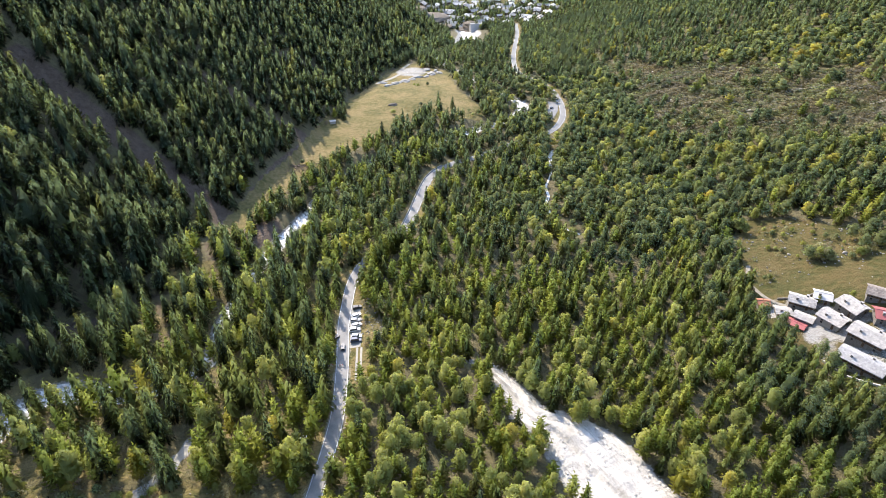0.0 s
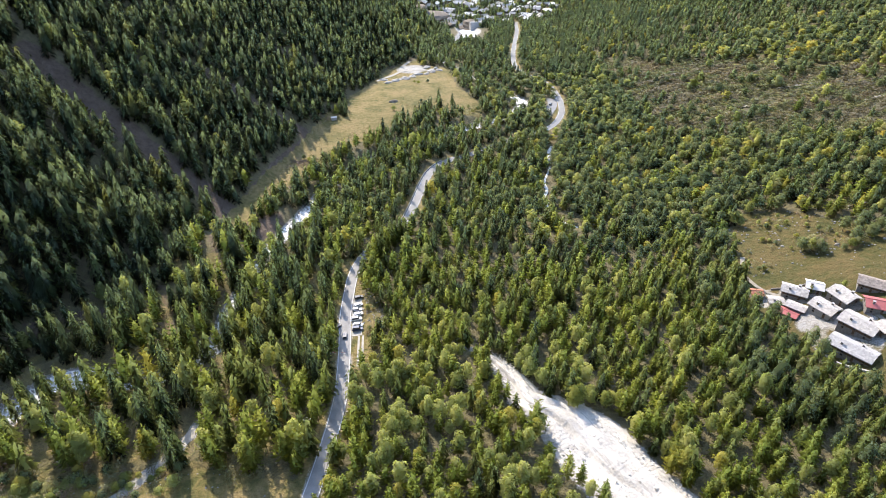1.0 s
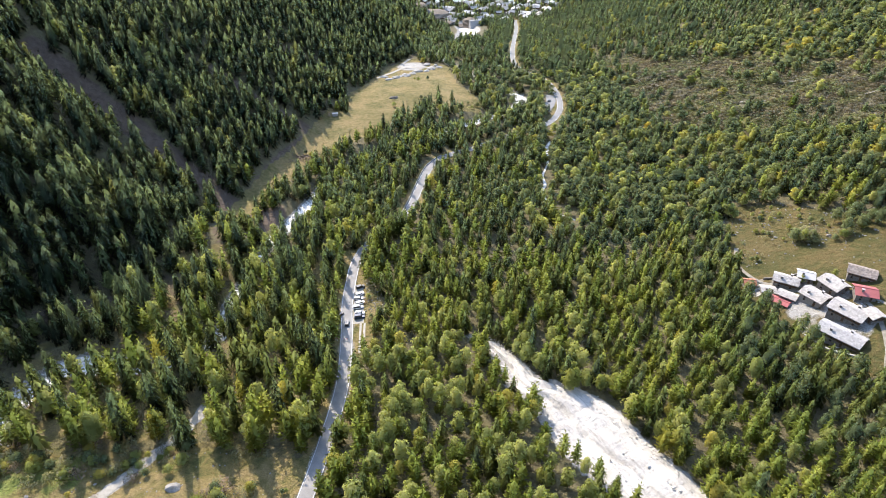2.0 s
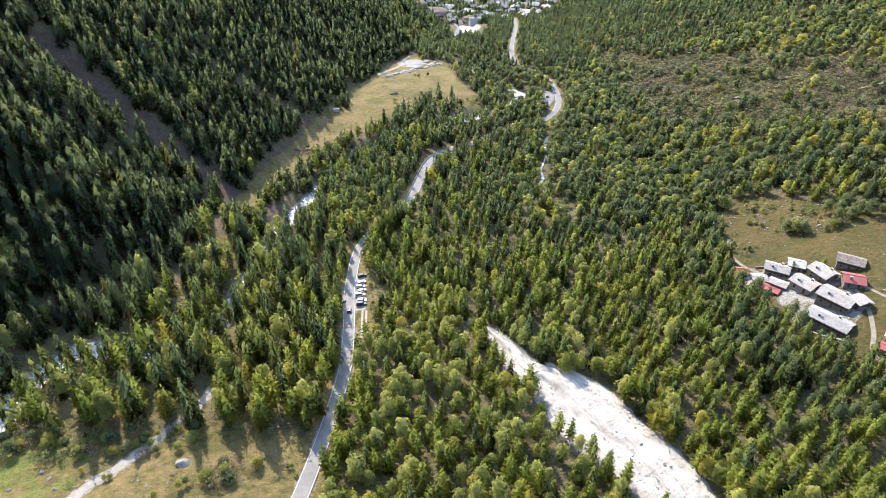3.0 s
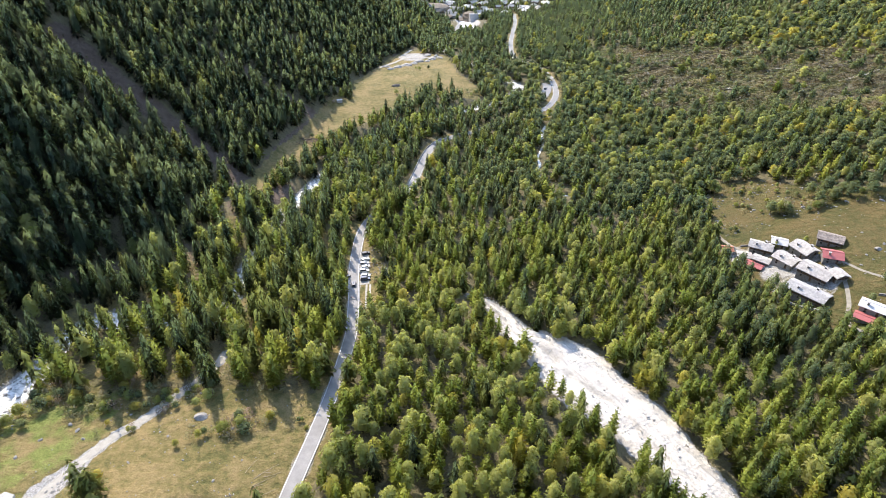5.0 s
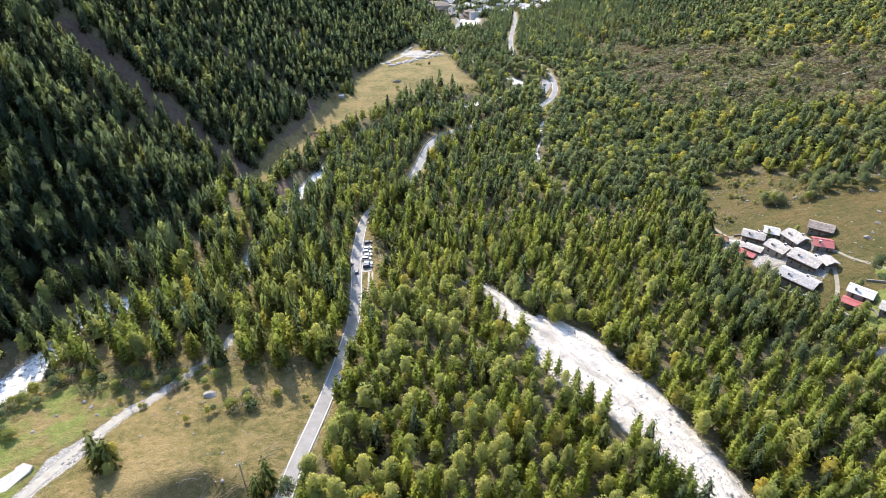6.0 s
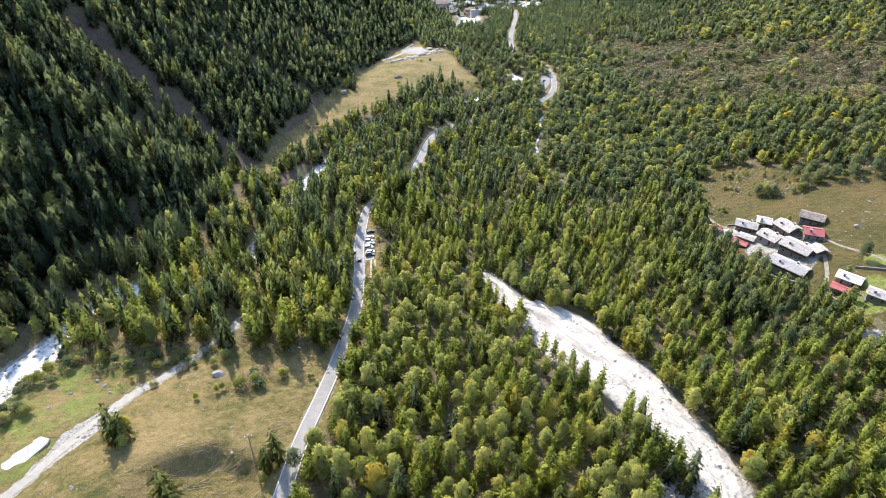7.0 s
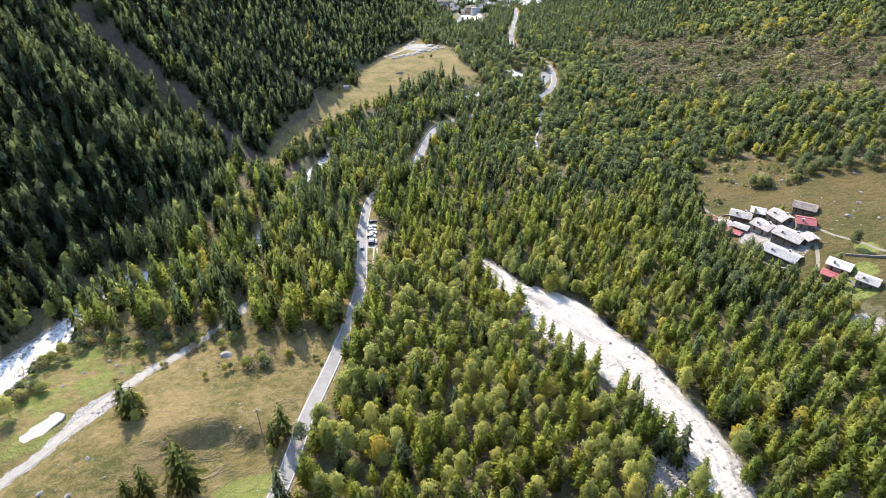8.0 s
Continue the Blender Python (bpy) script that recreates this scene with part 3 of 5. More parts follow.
KINDS = {"spruce": (spruce_crown, NEEDLE_DARK, 0.6, 0.012), "larch": (larch_crown, NEEDLE_LARCH, 0.7, 0.012), "fir": (fir_crown, NEEDLE_FIR, 0.7, 0.014),
         "birch": (birch_crown, LEAF, 0.75, 0.011), "alder": (birch_crown, ALDER, 0.7, 0.011), "aspen": (birch_crown, YELLOWING, 0.75, 0.011), "heather": (shrub_crown, HEATH_LEAF, 0.5, 0.02), "shrub": (shrub_crown, SHRUB, 0.5, 0.02)}
TEMPLATES = {(kind, level): [(make(level), stem(top, thick)) for _ in range((8, 10, 8, 8)[level])] for kind, (make, _, top, thick) in KINDS.items() for level in range(4)}


def plant(spacing, x0, x1, y0, y1, seed):
    """Plan points about so far apart, each shifted at random."""
    r = np.random.default_rng(seed)
    xs, ys = np.meshgrid(np.arange(x0, x1, spacing), np.arange(y0, y1, spacing * 0.87))
    xs = xs + np.arange(len(xs))[:, None] % 2 * spacing / 2
    return (xs + r.uniform(-0.6, 0.6, xs.shape) * spacing).ravel(), (ys + r.uniform(-0.6, 0.6, ys.shape) * spacing).ravel()


def free(x, y):
    """Where trees can stand: off the roads, waters, debris and meadows."""
    d_r, _ = nearest(x, y, ROAD)
    d_w, at_w = nearest(x, y, RIVER)
    d_d, at_d = nearest(x, y, DEBRIS_LINE)
    d_t, _ = nearest(x, y, TRACK)
    d_s = nearest(x, y, SWATH)[0] + 3 * waves(x, y, 24, 2.7)
    d_u = np.minimum.reduce([nearest(x, y, UPPER_SWATH)[0], nearest(x, y, TOP_SWATH)[0] + 1.5, nearest(x, y, CLEARING)[0] + 4.5])
    d_m, at_m = nearest(x, y, STREAM)
    d_l, _ = nearest(x, y, LEFT_TRACK)
    ok = (d_r > np.select([y < 248, y < 284], [np.where(x > -47, 3.9, 4.8), 3.4], np.where(y > 404, np.where(y > 455, 5.4, 3.2), 6.3))) & (d_w > at_w[:, 2] + np.select([y < 130, (y > 145) & (y < 235), (y > 276) & (y < 322)], [4.0, np.where((waves(x, y, 33, 0.5) > 0.15) | (x < -130), 2.6, -1.2), 9.0], np.where(y > 870, 4.0, np.where(y > 330, -2.0, 0.3)))) & (d_d > at_d[:, 2] + np.where(x < at_d[:, 0], -1.5, -2.0) + 1.2 * waves(x, y, 19, 3.3)) & (np.hypot((x - 67) * 1.3, y - 44) > 8) & (d_t > 3) & (d_s > 7.5) & (d_u > 6.5) & (~inside(x, y, FOOT_MEADOW) | (waves(x, y, 22, 0.3) > -0.1)) & ~inside(x, y, LAY_BY) & (d_m > at_m[:, 2] + 0.9 + 1.2 * waves(x, y, 21, 0.8)) & (d_l > np.where(y < 330, 1.8, 2.6))
    ok &= (nearest(x, y + 6, STREAM)[0] > 2.6) & (nearest(x, y + 11, STREAM)[0] > 2.2) & ((nearest(x, y + 7, ROAD)[0] > 5.5) & (nearest(x, y + 14, ROAD)[0] > 4.5) | (y < 446)) & (nearest(x, y + 5, LEFT_TRACK)[0] > 2.2)
    for glade in GLADES:
        ok &= ~inside(x, y, glade)
    return ok & ~inside(x, y, FAR_MEADOW) & ~inside(x, y, HAMLET_MEADOW) & ~inside(x, y, NEAR_MEADOW) & ~inside(x, y, PARKING) & ~inside(x, y, WORKS) & (~inside(x, y, VILLAGE) | (far_from_houses(x, y) > 10.5) & (waves(x, y, 31, 1.4) > -0.25))


VILLAGE = [(-60, 1040), (-60, 1500), (330, 1500), (190, 1110), (70, 1036)]
WORKS = [(-58, 985), (-40, 1040), (4, 1046), (30, 1020), (12, 988)]
picker = random.Random(12)
SPOTS = []
for k in range(2500):
    x, y = picker.uniform(-60, 260), picker.uniform(1045, 1330)
    here = np.array([x]), np.array([y])
    if inside(*here, VILLAGE)[0] and all(math.hypot(x - a, y - b) > 14 for a, b in SPOTS) and nearest(*here, RIVER)[0][0] > 16 and nearest(*here, ROAD)[0][0] > 9:
        SPOTS.append((x, y))
SPOTS = SPOTS[:115]


def far_from_houses(x, y):
    return np.min([np.hypot(x - a, y - b) for a, b in SPOTS], axis=0)


px, py = plant(5.9, -330, 330, 235, 520, 3)
nx, ny = plant(5.1, -330, 330, -90, 235, 6)
px, py = np.concatenate([px, nx]), np.concatenate([py, ny])
qx, qy = plant(7.5, -330, 520, 520, 1300, 4)
hx, hy = plant(4.3, 150, 500, 262, 720, 8)
hx, hy = (v[on_heath(hx, hy) > 0.4] for v in (hx, hy))
sx, sy = plant(5.6, -330, 0, 60, 760, 9)
on_slope = along(sy, FOOT_Y, FOOT_X, 20) - sx > 3
sx, sy = sx[on_slope], sy[on_slope]
low_p, low_q = along(py, FOOT_Y, FOOT_X, 20) - px <= 3, (along(qy, FOOT_Y, FOOT_X, 20) - qx <= 3) | (qy > 760)
px, py, qx, qy = px[low_p], py[low_p], qx[low_q], qy[low_q]
bushes = len(hx)
ex, ey = plant(6.4, 330, 500, 180, 520, 5)
px, py = np.concatenate([px, ex, sx, qx, hx]), np.concatenate([py, ey, sy, qy, hy])
is_bush = np.arange(len(px)) >= len(px) - bushes
seen = np.abs(px) < np.maximum(0.78 * (py + 75) + 45, 95)
px, py, is_bush = px[seen], py[seen], is_bush[seen]
keep = free(px, py)
px, py, is_bush = px[keep], py[keep], is_bush[keep]
r = np.random.default_rng(11)
slope = (along(py, FOOT_Y, FOOT_X, 20) - px)  # metres up the dark side of the valley
east = px - 118 - 0.05 * np.clip(py - 250, -60, 400)
patch = waves(px, py, 60, 0.6) + 0.6 * waves(px, py, 23, 3.1)
open_heath = on_heath(px, py)
dense = r.uniform(size=len(px)) > np.where(open_heath > 0.5, 0.1, 0.05 + 0.05 * (patch > 0.8) + 0.3 * ((px < -47) & (py < 250) & (slope < -4)))
dense &= ~is_bush | (waves(px, py, 34, 5.1) + 0.5 * waves(px, py, 13, 1.7) > -0.9)
px, py, slope, east, patch, open_heath, is_bush = (v[dense] for v in (px, py, slope, east, patch, open_heath, is_bush))
u = r.uniform(size=len(px))
up = py + 42 * waves(px, py, 95, 1.9) + 16 * waves(px, py, 37, 0.6)  # ragged line where the lighter wood ends
leafy_side = step(20, 90, px) * step(225, 330, up) * (1 - step(560, 680, py))
dark_share = np.select([(slope > 5) | ((slope > -32) & (py < 260) & (px < -125)), py > 470, px < -45, up > 265 + 45 * (r.uniform(size=len(px)) - 0.5)], [0.88, np.where((px > 20) & (py < 620), 0.5, 0.86), np.where(py < 190, 0.12, 0.35), 0.48], 0.05) * (1 - 0.6 * leafy_side)
birch_share = np.select([slope > 5, (px > -40) & (px < 62) & (py < 178), up > 265 + 45 * (r.uniform(size=len(px)) - 0.5)], [0.1, np.clip(0.42 + 0.3 * patch, 0.15, 0.7), 0.2], np.where(px > 40, np.clip(0.16 + 0.15 * patch, 0, 0.4), 0.12))
birch_share = birch_share + (0.72 - birch_share) * leafy_side
kind = np.where(u < dark_share, "spruce", np.where(u < dark_share + birch_share, "birch", "larch"))
kind = np.where((kind == "larch") & (r.uniform(size=len(px)) < np.where(px < -45, 0.62, np.where(py < 120, 0.22, 0.42))), "fir", kind)
kind = np.where((kind == "birch") & (r.uniform(size=len(px)) < np.where((py < 190) & (px > -45), 0.14, 0.05)), "aspen", kind)
by_hamlet = np.hypot((px - 138) / 24, (py - 195) / 78) < 1
kind = np.where(by_hamlet, np.where(r.uniform(size=len(px)) < 0.35, "alder", "fir"), kind)
kind = np.where((kind == "larch") & (py > 430), np.where(r.uniform(size=len(px)) < 0.65, "spruce", "fir"), kind)
kind = np.where((kind == "birch") & (up > 235) & (r.uniform(size=len(px)) < 0.8), "alder", kind)
kind = np.where((open_heath > 0.35) & (r.uniform(size=len(px)) < open_heath * 0.86) | is_bush, "heather", kind)
edge = (px > 140) & (((py + 0.98 * px > 535) & (py + 0.98 * px < 625)) | ((py + 1.45 * px > 930) & (py + 1.45 * px < 1060)))
kind = np.where(edge & (kind != "heather") & (r.uniform(size=len(px)) < 0.12 + 0.25 * patch), "aspen", kind)
tall = np.select([kind == "spruce", (kind == "larch") | (kind == "fir"), (kind == "birch") | (kind == "alder"), kind == "aspen"], [np.where(slope > 5, 20.0, 17.0), 14.5, 11.0, 10.0], 3.3 + 1.5 * (patch > 0.4)) * r.uniform(0.62, 1.18, len(px)) * (1 + 0.08 * patch)
tall = tall * np.where((slope < 5) & (py > 230) & (px > 0), 0.92, 1.0) * np.where((py < 95) & (px > -60), 1.15, 1.0) * np.where((px < -40) & (py < 270), 1.42, 1.0) * np.where(by_hamlet, 1.2, 1.0)
wide = tall ** 0.55 * 14.0 ** 0.45 * r.uniform(0.85, 1.2, len(px)) * (1 + 0.22 * leafy_side) * np.where((py > 520) & (slope <= 5), 1.2, 1.0) * np.where(slope > 5, 1.1, 1.0) * np.where((py < 270) & (slope < 5), 0.84, 1.0)
pz = ground(px, py)
turn = r.uniform(0, 6.283, len(px))
tint = r.uniform(size=len(px))
near = np.hypot(px - 25, (py - 35) * 1.0)
lone = np.zeros(len(px), bool)
summit = pz > 122  # above the wooded part of the slope
for name, count in (("spruce", 230), ("larch", 220), ("fir", 90), ("birch", 200), ("aspen", 20)):
    which = np.flatnonzero(kind == name)
    lone[which[np.argsort(near[which])[:count]]] = True
level = np.select([py < 12, (py < 225) | ((slope > 5) & (py < 300)), py < 430], [2, 1, 2], 3)


def stand(name, chosen, lvl, label):
    """All the trees of a kind in a part of the valley, too many to count, in one mesh."""
    verts, faces, mats, tints, facing, base = [], [], [], [], [], 0
    pick = r.integers(0, len(TEMPLATES[name, lvl]), len(px))
    for n, (crown, trunk) in enumerate(TEMPLATES[name, lvl]):
        who = np.flatnonzero(chosen & (pick == n))
        if not len(who):
            continue
        tv, tf = np.vstack([crown[0], trunk[0]]), np.vstack([crown[1], trunk[1] + len(crown[0])])
        if lvl == 3:
            tv, tf = crown[:2]
        c, s = np.cos(turn[who])[:, None], np.sin(turn[who])[:, None]
        x = (tv[:, 0] * c - tv[:, 1] * s) * wide[who][:, None] + px[who][:, None]
        y = (tv[:, 0] * s + tv[:, 1] * c) * wide[who][:, None] + py[who][:, None]
        z = tv[:, 2] * tall[who][:, None] + pz[who][:, None]
        verts.append(np.stack([x, y, z], -1).reshape(-1, 3))
        faces.append((tf[None] + (base + np.arange(len(who)) * len(tv))[:, None, None]).reshape(-1, 3))
        mats.append(np.tile(np.arange(len(tf)) >= len(crown[1]), len(who)))
        tints.append(np.repeat(tint[who], len(tv)))
        nv = np.vstack([crown[2], bulge(trunk[0], 0.5, 1.0)])[: len(tv)]
        facing.append(np.stack([nv[:, 0] * c - nv[:, 1] * s, nv[:, 0] * s + nv[:, 1] * c, np.broadcast_to(nv[:, 2], x.shape)], -1).reshape(-1, 3))
        base += len(who) * len(tv)
    if verts:
        me = mesh_of(name + "_wood", np.vstack(verts), np.vstack(faces), [KINDS[name][1], BARK], {"tint": np.concatenate(tints)}, np.concatenate(mats))
        smooth(me).normals_split_custom_set_from_vertices(np.vstack(facing))
        tagged(new(name + "_wood", me), label, "forest", kind="stuff")


for name, label in (("spruce", "dense dark green spruce forest on the valley sides"), ("larch", "light green larch wood covering the valley floor"),
                    ("fir", "mid green conifer wood on the valley floor"), ("birch", "green and yellowing birch and alder wood"), ("alder", "dull green alder and birch wood on the hillside"), ("aspen", "yellowing aspen and birch trees at the edge of the heath"), ("heather", "low brownish green shrubs on the heath")):
    for lvl in (1, 2, 3):
        stand(name, (kind == name) & (level == lvl) & ~lone & ~summit, lvl, label)


def part(name, me, parent, label=""):
    ob = new(name, me)
    ob.parent = parent
    if label:
        ob["label"] = label
    return ob


def tree_meshes(name):
    made = []
    for crown, trunk in TEMPLATES[name, 0]:
        me = smooth(mesh_of("crown", *crown[:2], [KINDS[name][1]]))
        me.normals_split_custom_set_from_vertices(crown[2])
        made.append((me, smooth(mesh_of("trunk", *trunk, [BARK]))))
    return made


TREE_MESHES = {name: tree_meshes(name) for name in KINDS}


def tree_at(name, n, x, y, height, width, spin, label, group="", base=None, thing=""):
    """One tree of its own: a trunk and a crown."""
    tree = tagged(new(thing or (name if name == "shrub" else name + "_tree")), label, thing or ("shrub" if name == "shrub" else "tree"), group)
    crown, trunk = TREE_MESHES[name][n % len(TREE_MESHES[name])]
    part("crown", crown, tree)
    part("trunk", trunk, tree)
    tree.matrix_world = Matrix.Translation((x, y, high(x, y) if base is None else base)) @ Matrix.Rotation(spin, 4, "Z") @ Matrix.Diagonal((width, width, height, 1))
    return tree


TREE_LABELS = {"spruce": "dark green spruce tree with drooping boughs", "larch": "light green larch tree with soft feathery needles",
               "fir": "mid green conifer with dense level boughs", "birch": "small birch tree with green and yellow leaves", "aspen": "aspen tree with leaves turned yellow"}
for name in ("spruce", "larch", "fir", "birch", "aspen"):
    for n, i in enumerate(np.flatnonzero(lone & (kind == name))):
        tree_at(name, n, px[i], py[i], tall[i], wide[i], turn[i], TREE_LABELS[name], name + " trees of the near wood", pz[i])

# ---- hamlet on the meadow ----
STONE_WALL = plain("rubble_stone_wall", (0.2, 0.185, 0.165), 0.9, spread=0.45, scale=1.5, bump=0.08)
TIMBER = plain("dark_timber", (0.11, 0.07, 0.045), 0.8, spread=0.4, scale=1.2)
RENDER_WALL = plain("pale_render", (0.34, 0.315, 0.28), 0.85, spread=0.15, scale=0.7)
RED_ROOF = plain("faded_red_sheet", (0.42, 0.12, 0.105), 0.5, spread=0.2, scale=0.6)
ORANGE_ROOF = plain("orange_tiles", (0.45, 0.17, 0.09), 0.6, spread=0.2, scale=0.8)
METAL_ROOF = plain("white_sheet_metal", (0.58, 0.56, 0.53), 0.9, spread=0.1, scale=0.5)
PANE = plain("window_glass", (0.03, 0.035, 0.04), 0.08, spread=0.1)
FRAME = plain("window_timber", (0.2, 0.13, 0.08), 0.7, spread=0.3, scale=4)
CONCRETE = plain("weathered_concrete", (0.36, 0.35, 0.33), 0.9, spread=0.2, scale=0.5, bump=0.03)


def slabs(name, colour, spread):
    """Stone slabs, each of its own shade, with lichen and stains."""
    m, t, b = nodes_of(name)
    each = add(t, "ShaderNodeNewGeometry").outputs["Random Per Island"]
    fac = calc(t, "ADD", calc(t, "MULTIPLY", each, 0.6), calc(t, "MULTIPLY", grain(t, 0.9, 5), 0.4))
    t.links.new(ramp(t, fac, (0.15, tuple(c * (1 - spread) for c in colour)), (0.5, colour), (0.85, tuple(min(c * (1 + spread), 0.9) for c in colour))), b.inputs["Base Color"])
    b.inputs["Roughness"].default_value, b.inputs["Specular IOR Level"].default_value = 0.85, 0.2
    relief(t, b, grain(t, 4.0, 4), 0.05)
    return m


SLATE = slabs("pale_stone_slabs", (0.44, 0.405, 0.365), 0.24)
SLATE_GREY = slabs("grey_stone_slabs", (0.41, 0.39, 0.37), 0.25)
SLATE_BROWN = slabs("brown_stone_slabs", (0.3, 0.25, 0.21), 0.35)
SLABBED = (SLATE, SLATE_GREY, SLATE_BROWN)
roofer = random.Random(17)


def box(bm, x0, x1, y0, y1, z0, z1):
    v = [bm.verts.new(p) for p in ((x0, y0, z0), (x1, y0, z0), (x1, y1, z0), (x0, y1, z0), (x0, y0, z1), (x1, y0, z1), (x1, y1, z1), (x0, y1, z1))]
    for f in ((0, 3, 2, 1), (4, 5, 6, 7), (0, 1, 5, 4), (1, 2, 6, 5), (2, 3, 7, 6), (3, 0, 4, 7)):
        bm.faces.new([v[i] for i in f])
    return v


def done(bm, name, *materials):
    me = bpy.data.meshes.new(name)
    bmesh.ops.recalc_face_normals(bm, faces=bm.faces)
    bm.to_mesh(me)
    bm.free()
    for m in materials:
        me.materials.append(m)
    return me


def boxed(name, material, *sizes):
    bm = bmesh.new()
    for s in sizes:
        box(bm, *s)
    return done(bm, name, material)


def prism(bm, outline, x0, x1):
    """An outline in y and z, drawn out along x."""
    a, b = [bm.verts.new((x0, y, z)) for y, z in outline], [bm.verts.new((x1, y, z)) for y, z in outline]
    bm.faces.new(a[::-1]), bm.faces.new(b)
    for i in range(len(a)):
        bm.faces.new((a[i - 1], a[i], b[i], b[i - 1]))


def opening(parent, x, y, z, w, h, along_x, name="window"):
    """A window or door set into a wall: a frame that stands proud, and a leaf or pane in it."""
    t = 0.09
    rims = [(-w / 2, w / 2, h / 2 - t, h / 2), (-w / 2, w / 2, -h / 2, -h / 2 + t), (-w / 2, -w / 2 + t, -h / 2, h / 2), (w / 2 - t, w / 2, -h / 2, h / 2)]
    turned = (lambda a, b, c, d, e, f: (a, b, c, d, e, f)) if along_x else (lambda a, b, c, d, e, f: (c, d, a, b, e, f))
    ob = part(name, boxed("frame", FRAME, *(turned(a, b, -0.08, 0.08, c, d) for a, b, c, d in rims)), parent)
    part("pane" if name == "window" else "leaf", boxed("pane", PANE if name == "window" else TIMBER, turned(-w / 2 + t, w / 2 - t, -0.05, 0.05, -h / 2 + t, h / 2 - t)), ob)
    ob.location = (x, y, z)


def house(label, length, width, eaves, rise, wall, roof, upper=None, over=0.8, name="house", chimneys=1, openings=True, far=False):
    """A gabled house with its ridge along x: walls, roof slabs, chimneys, windows and a door."""
    h = tagged(new(name), label, "house", "houses of the village" if far else "houses of the hamlet")
    l, w, rise = length / 2, width / 2, rise if far else rise * 0.72
    bm = bmesh.new()
    split = eaves * 0.52 if upper else eaves
    if upper:
        box(bm, -l, l, -w, w, -4, split)
    else:
        prism(bm, [(-w, -4), (w, -4), (w, eaves), (0, eaves + rise), (-w, eaves)], -l, l)
    part("wall", done(bm, "wall", wall), h)
    if upper:
        bm = bmesh.new()
        prism(bm, [(-w - 0.06, split), (w + 0.06, split), (w + 0.06, eaves), (0, eaves + rise), (-w - 0.06, eaves)], -l - 0.06, l + 0.06)
        part("upper_wall", done(bm, "upper_wall", upper), h, "dark timber upper storey")
    k, t = rise / w, 0.22
    for side in (-1, 1):
        bm = bmesh.new()
        prism(bm, [(0, eaves + rise + 0.06), (side * (w + over), eaves - k * over + 0.06), (side * (w + over), eaves - k * over + 0.06 + t), (0, eaves + rise + 0.06 + t)], -l - over, l + over)
        slope = part("roof_slope", done(bm, "roof_slope", roof), h)
        if roof in SLABBED and not far:
            tagged(part("stone_roofing", done(slab_roof(length, w + over, k, side, eaves + rise + 0.06 + t, over, roofer), "stone_roofing", roof), slope), "uneven overlapping stone slabs", kind="stuff")
    part("ridge", boxed("ridge", roof, (-l - over, l + over, -0.2, 0.2, eaves + rise + 0.14, eaves + rise + 0.36)), h)
    for c in range(chimneys):
        cx, cy = (-0.45 + 0.8 * c) * l, (-0.3 if c % 2 == 0 else 0.3) * width
        cz = eaves + rise - abs(cy) * k
        stack = part("chimney", boxed("chimney", STONE_WALL, (cx - 0.4, cx + 0.4, cy - 0.4, cy + 0.4, cz - 0.3, cz + 1.3)), h)
        part("cap", boxed("cap", SLATE_GREY, (cx - 0.55, cx + 0.55, cy - 0.55, cy + 0.55, cz + 1.4, cz + 1.5), (cx - 0.3, cx + 0.3, cy - 0.3, cy + 0.3, cz + 1.3, cz + 1.4)), stack)
    if openings and not far:
        off = 0.14 if upper else 0.06
        for side in (-1, 1):
            n = max(2, int(length / 3.2))
            for i in range(n):
                x = -l + length * (i + 0.5) / n
                opening(h, x, side * (w + off), eaves * 0.72, 0.9, 1.1, True)
                if i != n // 2:
                    opening(h, x, side * (w + 0.02), eaves * 0.28, 0.9, 1.0, True)
            opening(h, -l + length * (n // 2 + 0.5) / n, side * (w + 0.02), 1.0, 1.0, 2.0, True, "door")
            for y in (-0.25, 0.25):
                opening(h, side * (l + off), y * width, eaves * 0.72, 0.9, 1.1, False)
            opening(h, side * (l + off), 0, eaves + rise * 0.3, 0.8, 0.9, False)
    return h


def slab_roof(length, reach, k, side, top, over, rng, tile=0.7):
    """One roof slope laid with overlapping uneven stone slabs, in courses from the eaves to the ridge."""
    bm = bmesh.new()
    run = math.hypot(1, k)
    rows, total = max(3, round(reach * run / tile)), length + 2 * over
    for i in range(rows):
        y0, y1 = reach * (1 - i / rows), reach * (1 - (i + 1.25) / rows)
        x = -total / 2 - rng.uniform(0, 0.25)
        while x < total / 2 - 0.2:
            w = min(rng.uniform(0.45, 1.0), total / 2 + rng.uniform(-0.05, 0.15) - x)
            h, t = rng.uniform(0.0, 0.05), rng.uniform(0.05, 0.09)
            ya, yb = y0 + rng.uniform(-0.05, 0.12), max(y1, 0.0)
            v = [bm.verts.new((px_, side * y_, top - k * y_ + z_ + h)) for y_, lift in ((ya, 0.1), (yb, 0.02)) for px_, z_ in ((x, lift), (x + w - 0.03, lift), (x + w - 0.03, lift + t), (x, lift + t))]
            for f in ((0, 1, 2, 3), (4, 7, 6, 5), (0, 4, 5, 1), (3, 2, 6, 7), (0, 3, 7, 4), (1, 5, 6, 2)):
                bm.faces.new([v[q] for q in f])
            x += w
    return bm


def stand_at(ob, x, y, degrees, sink=0.0):
    ob.matrix_world = pose(x, y, high(x, y) - sink, 0, 0, degrees)
    return ob


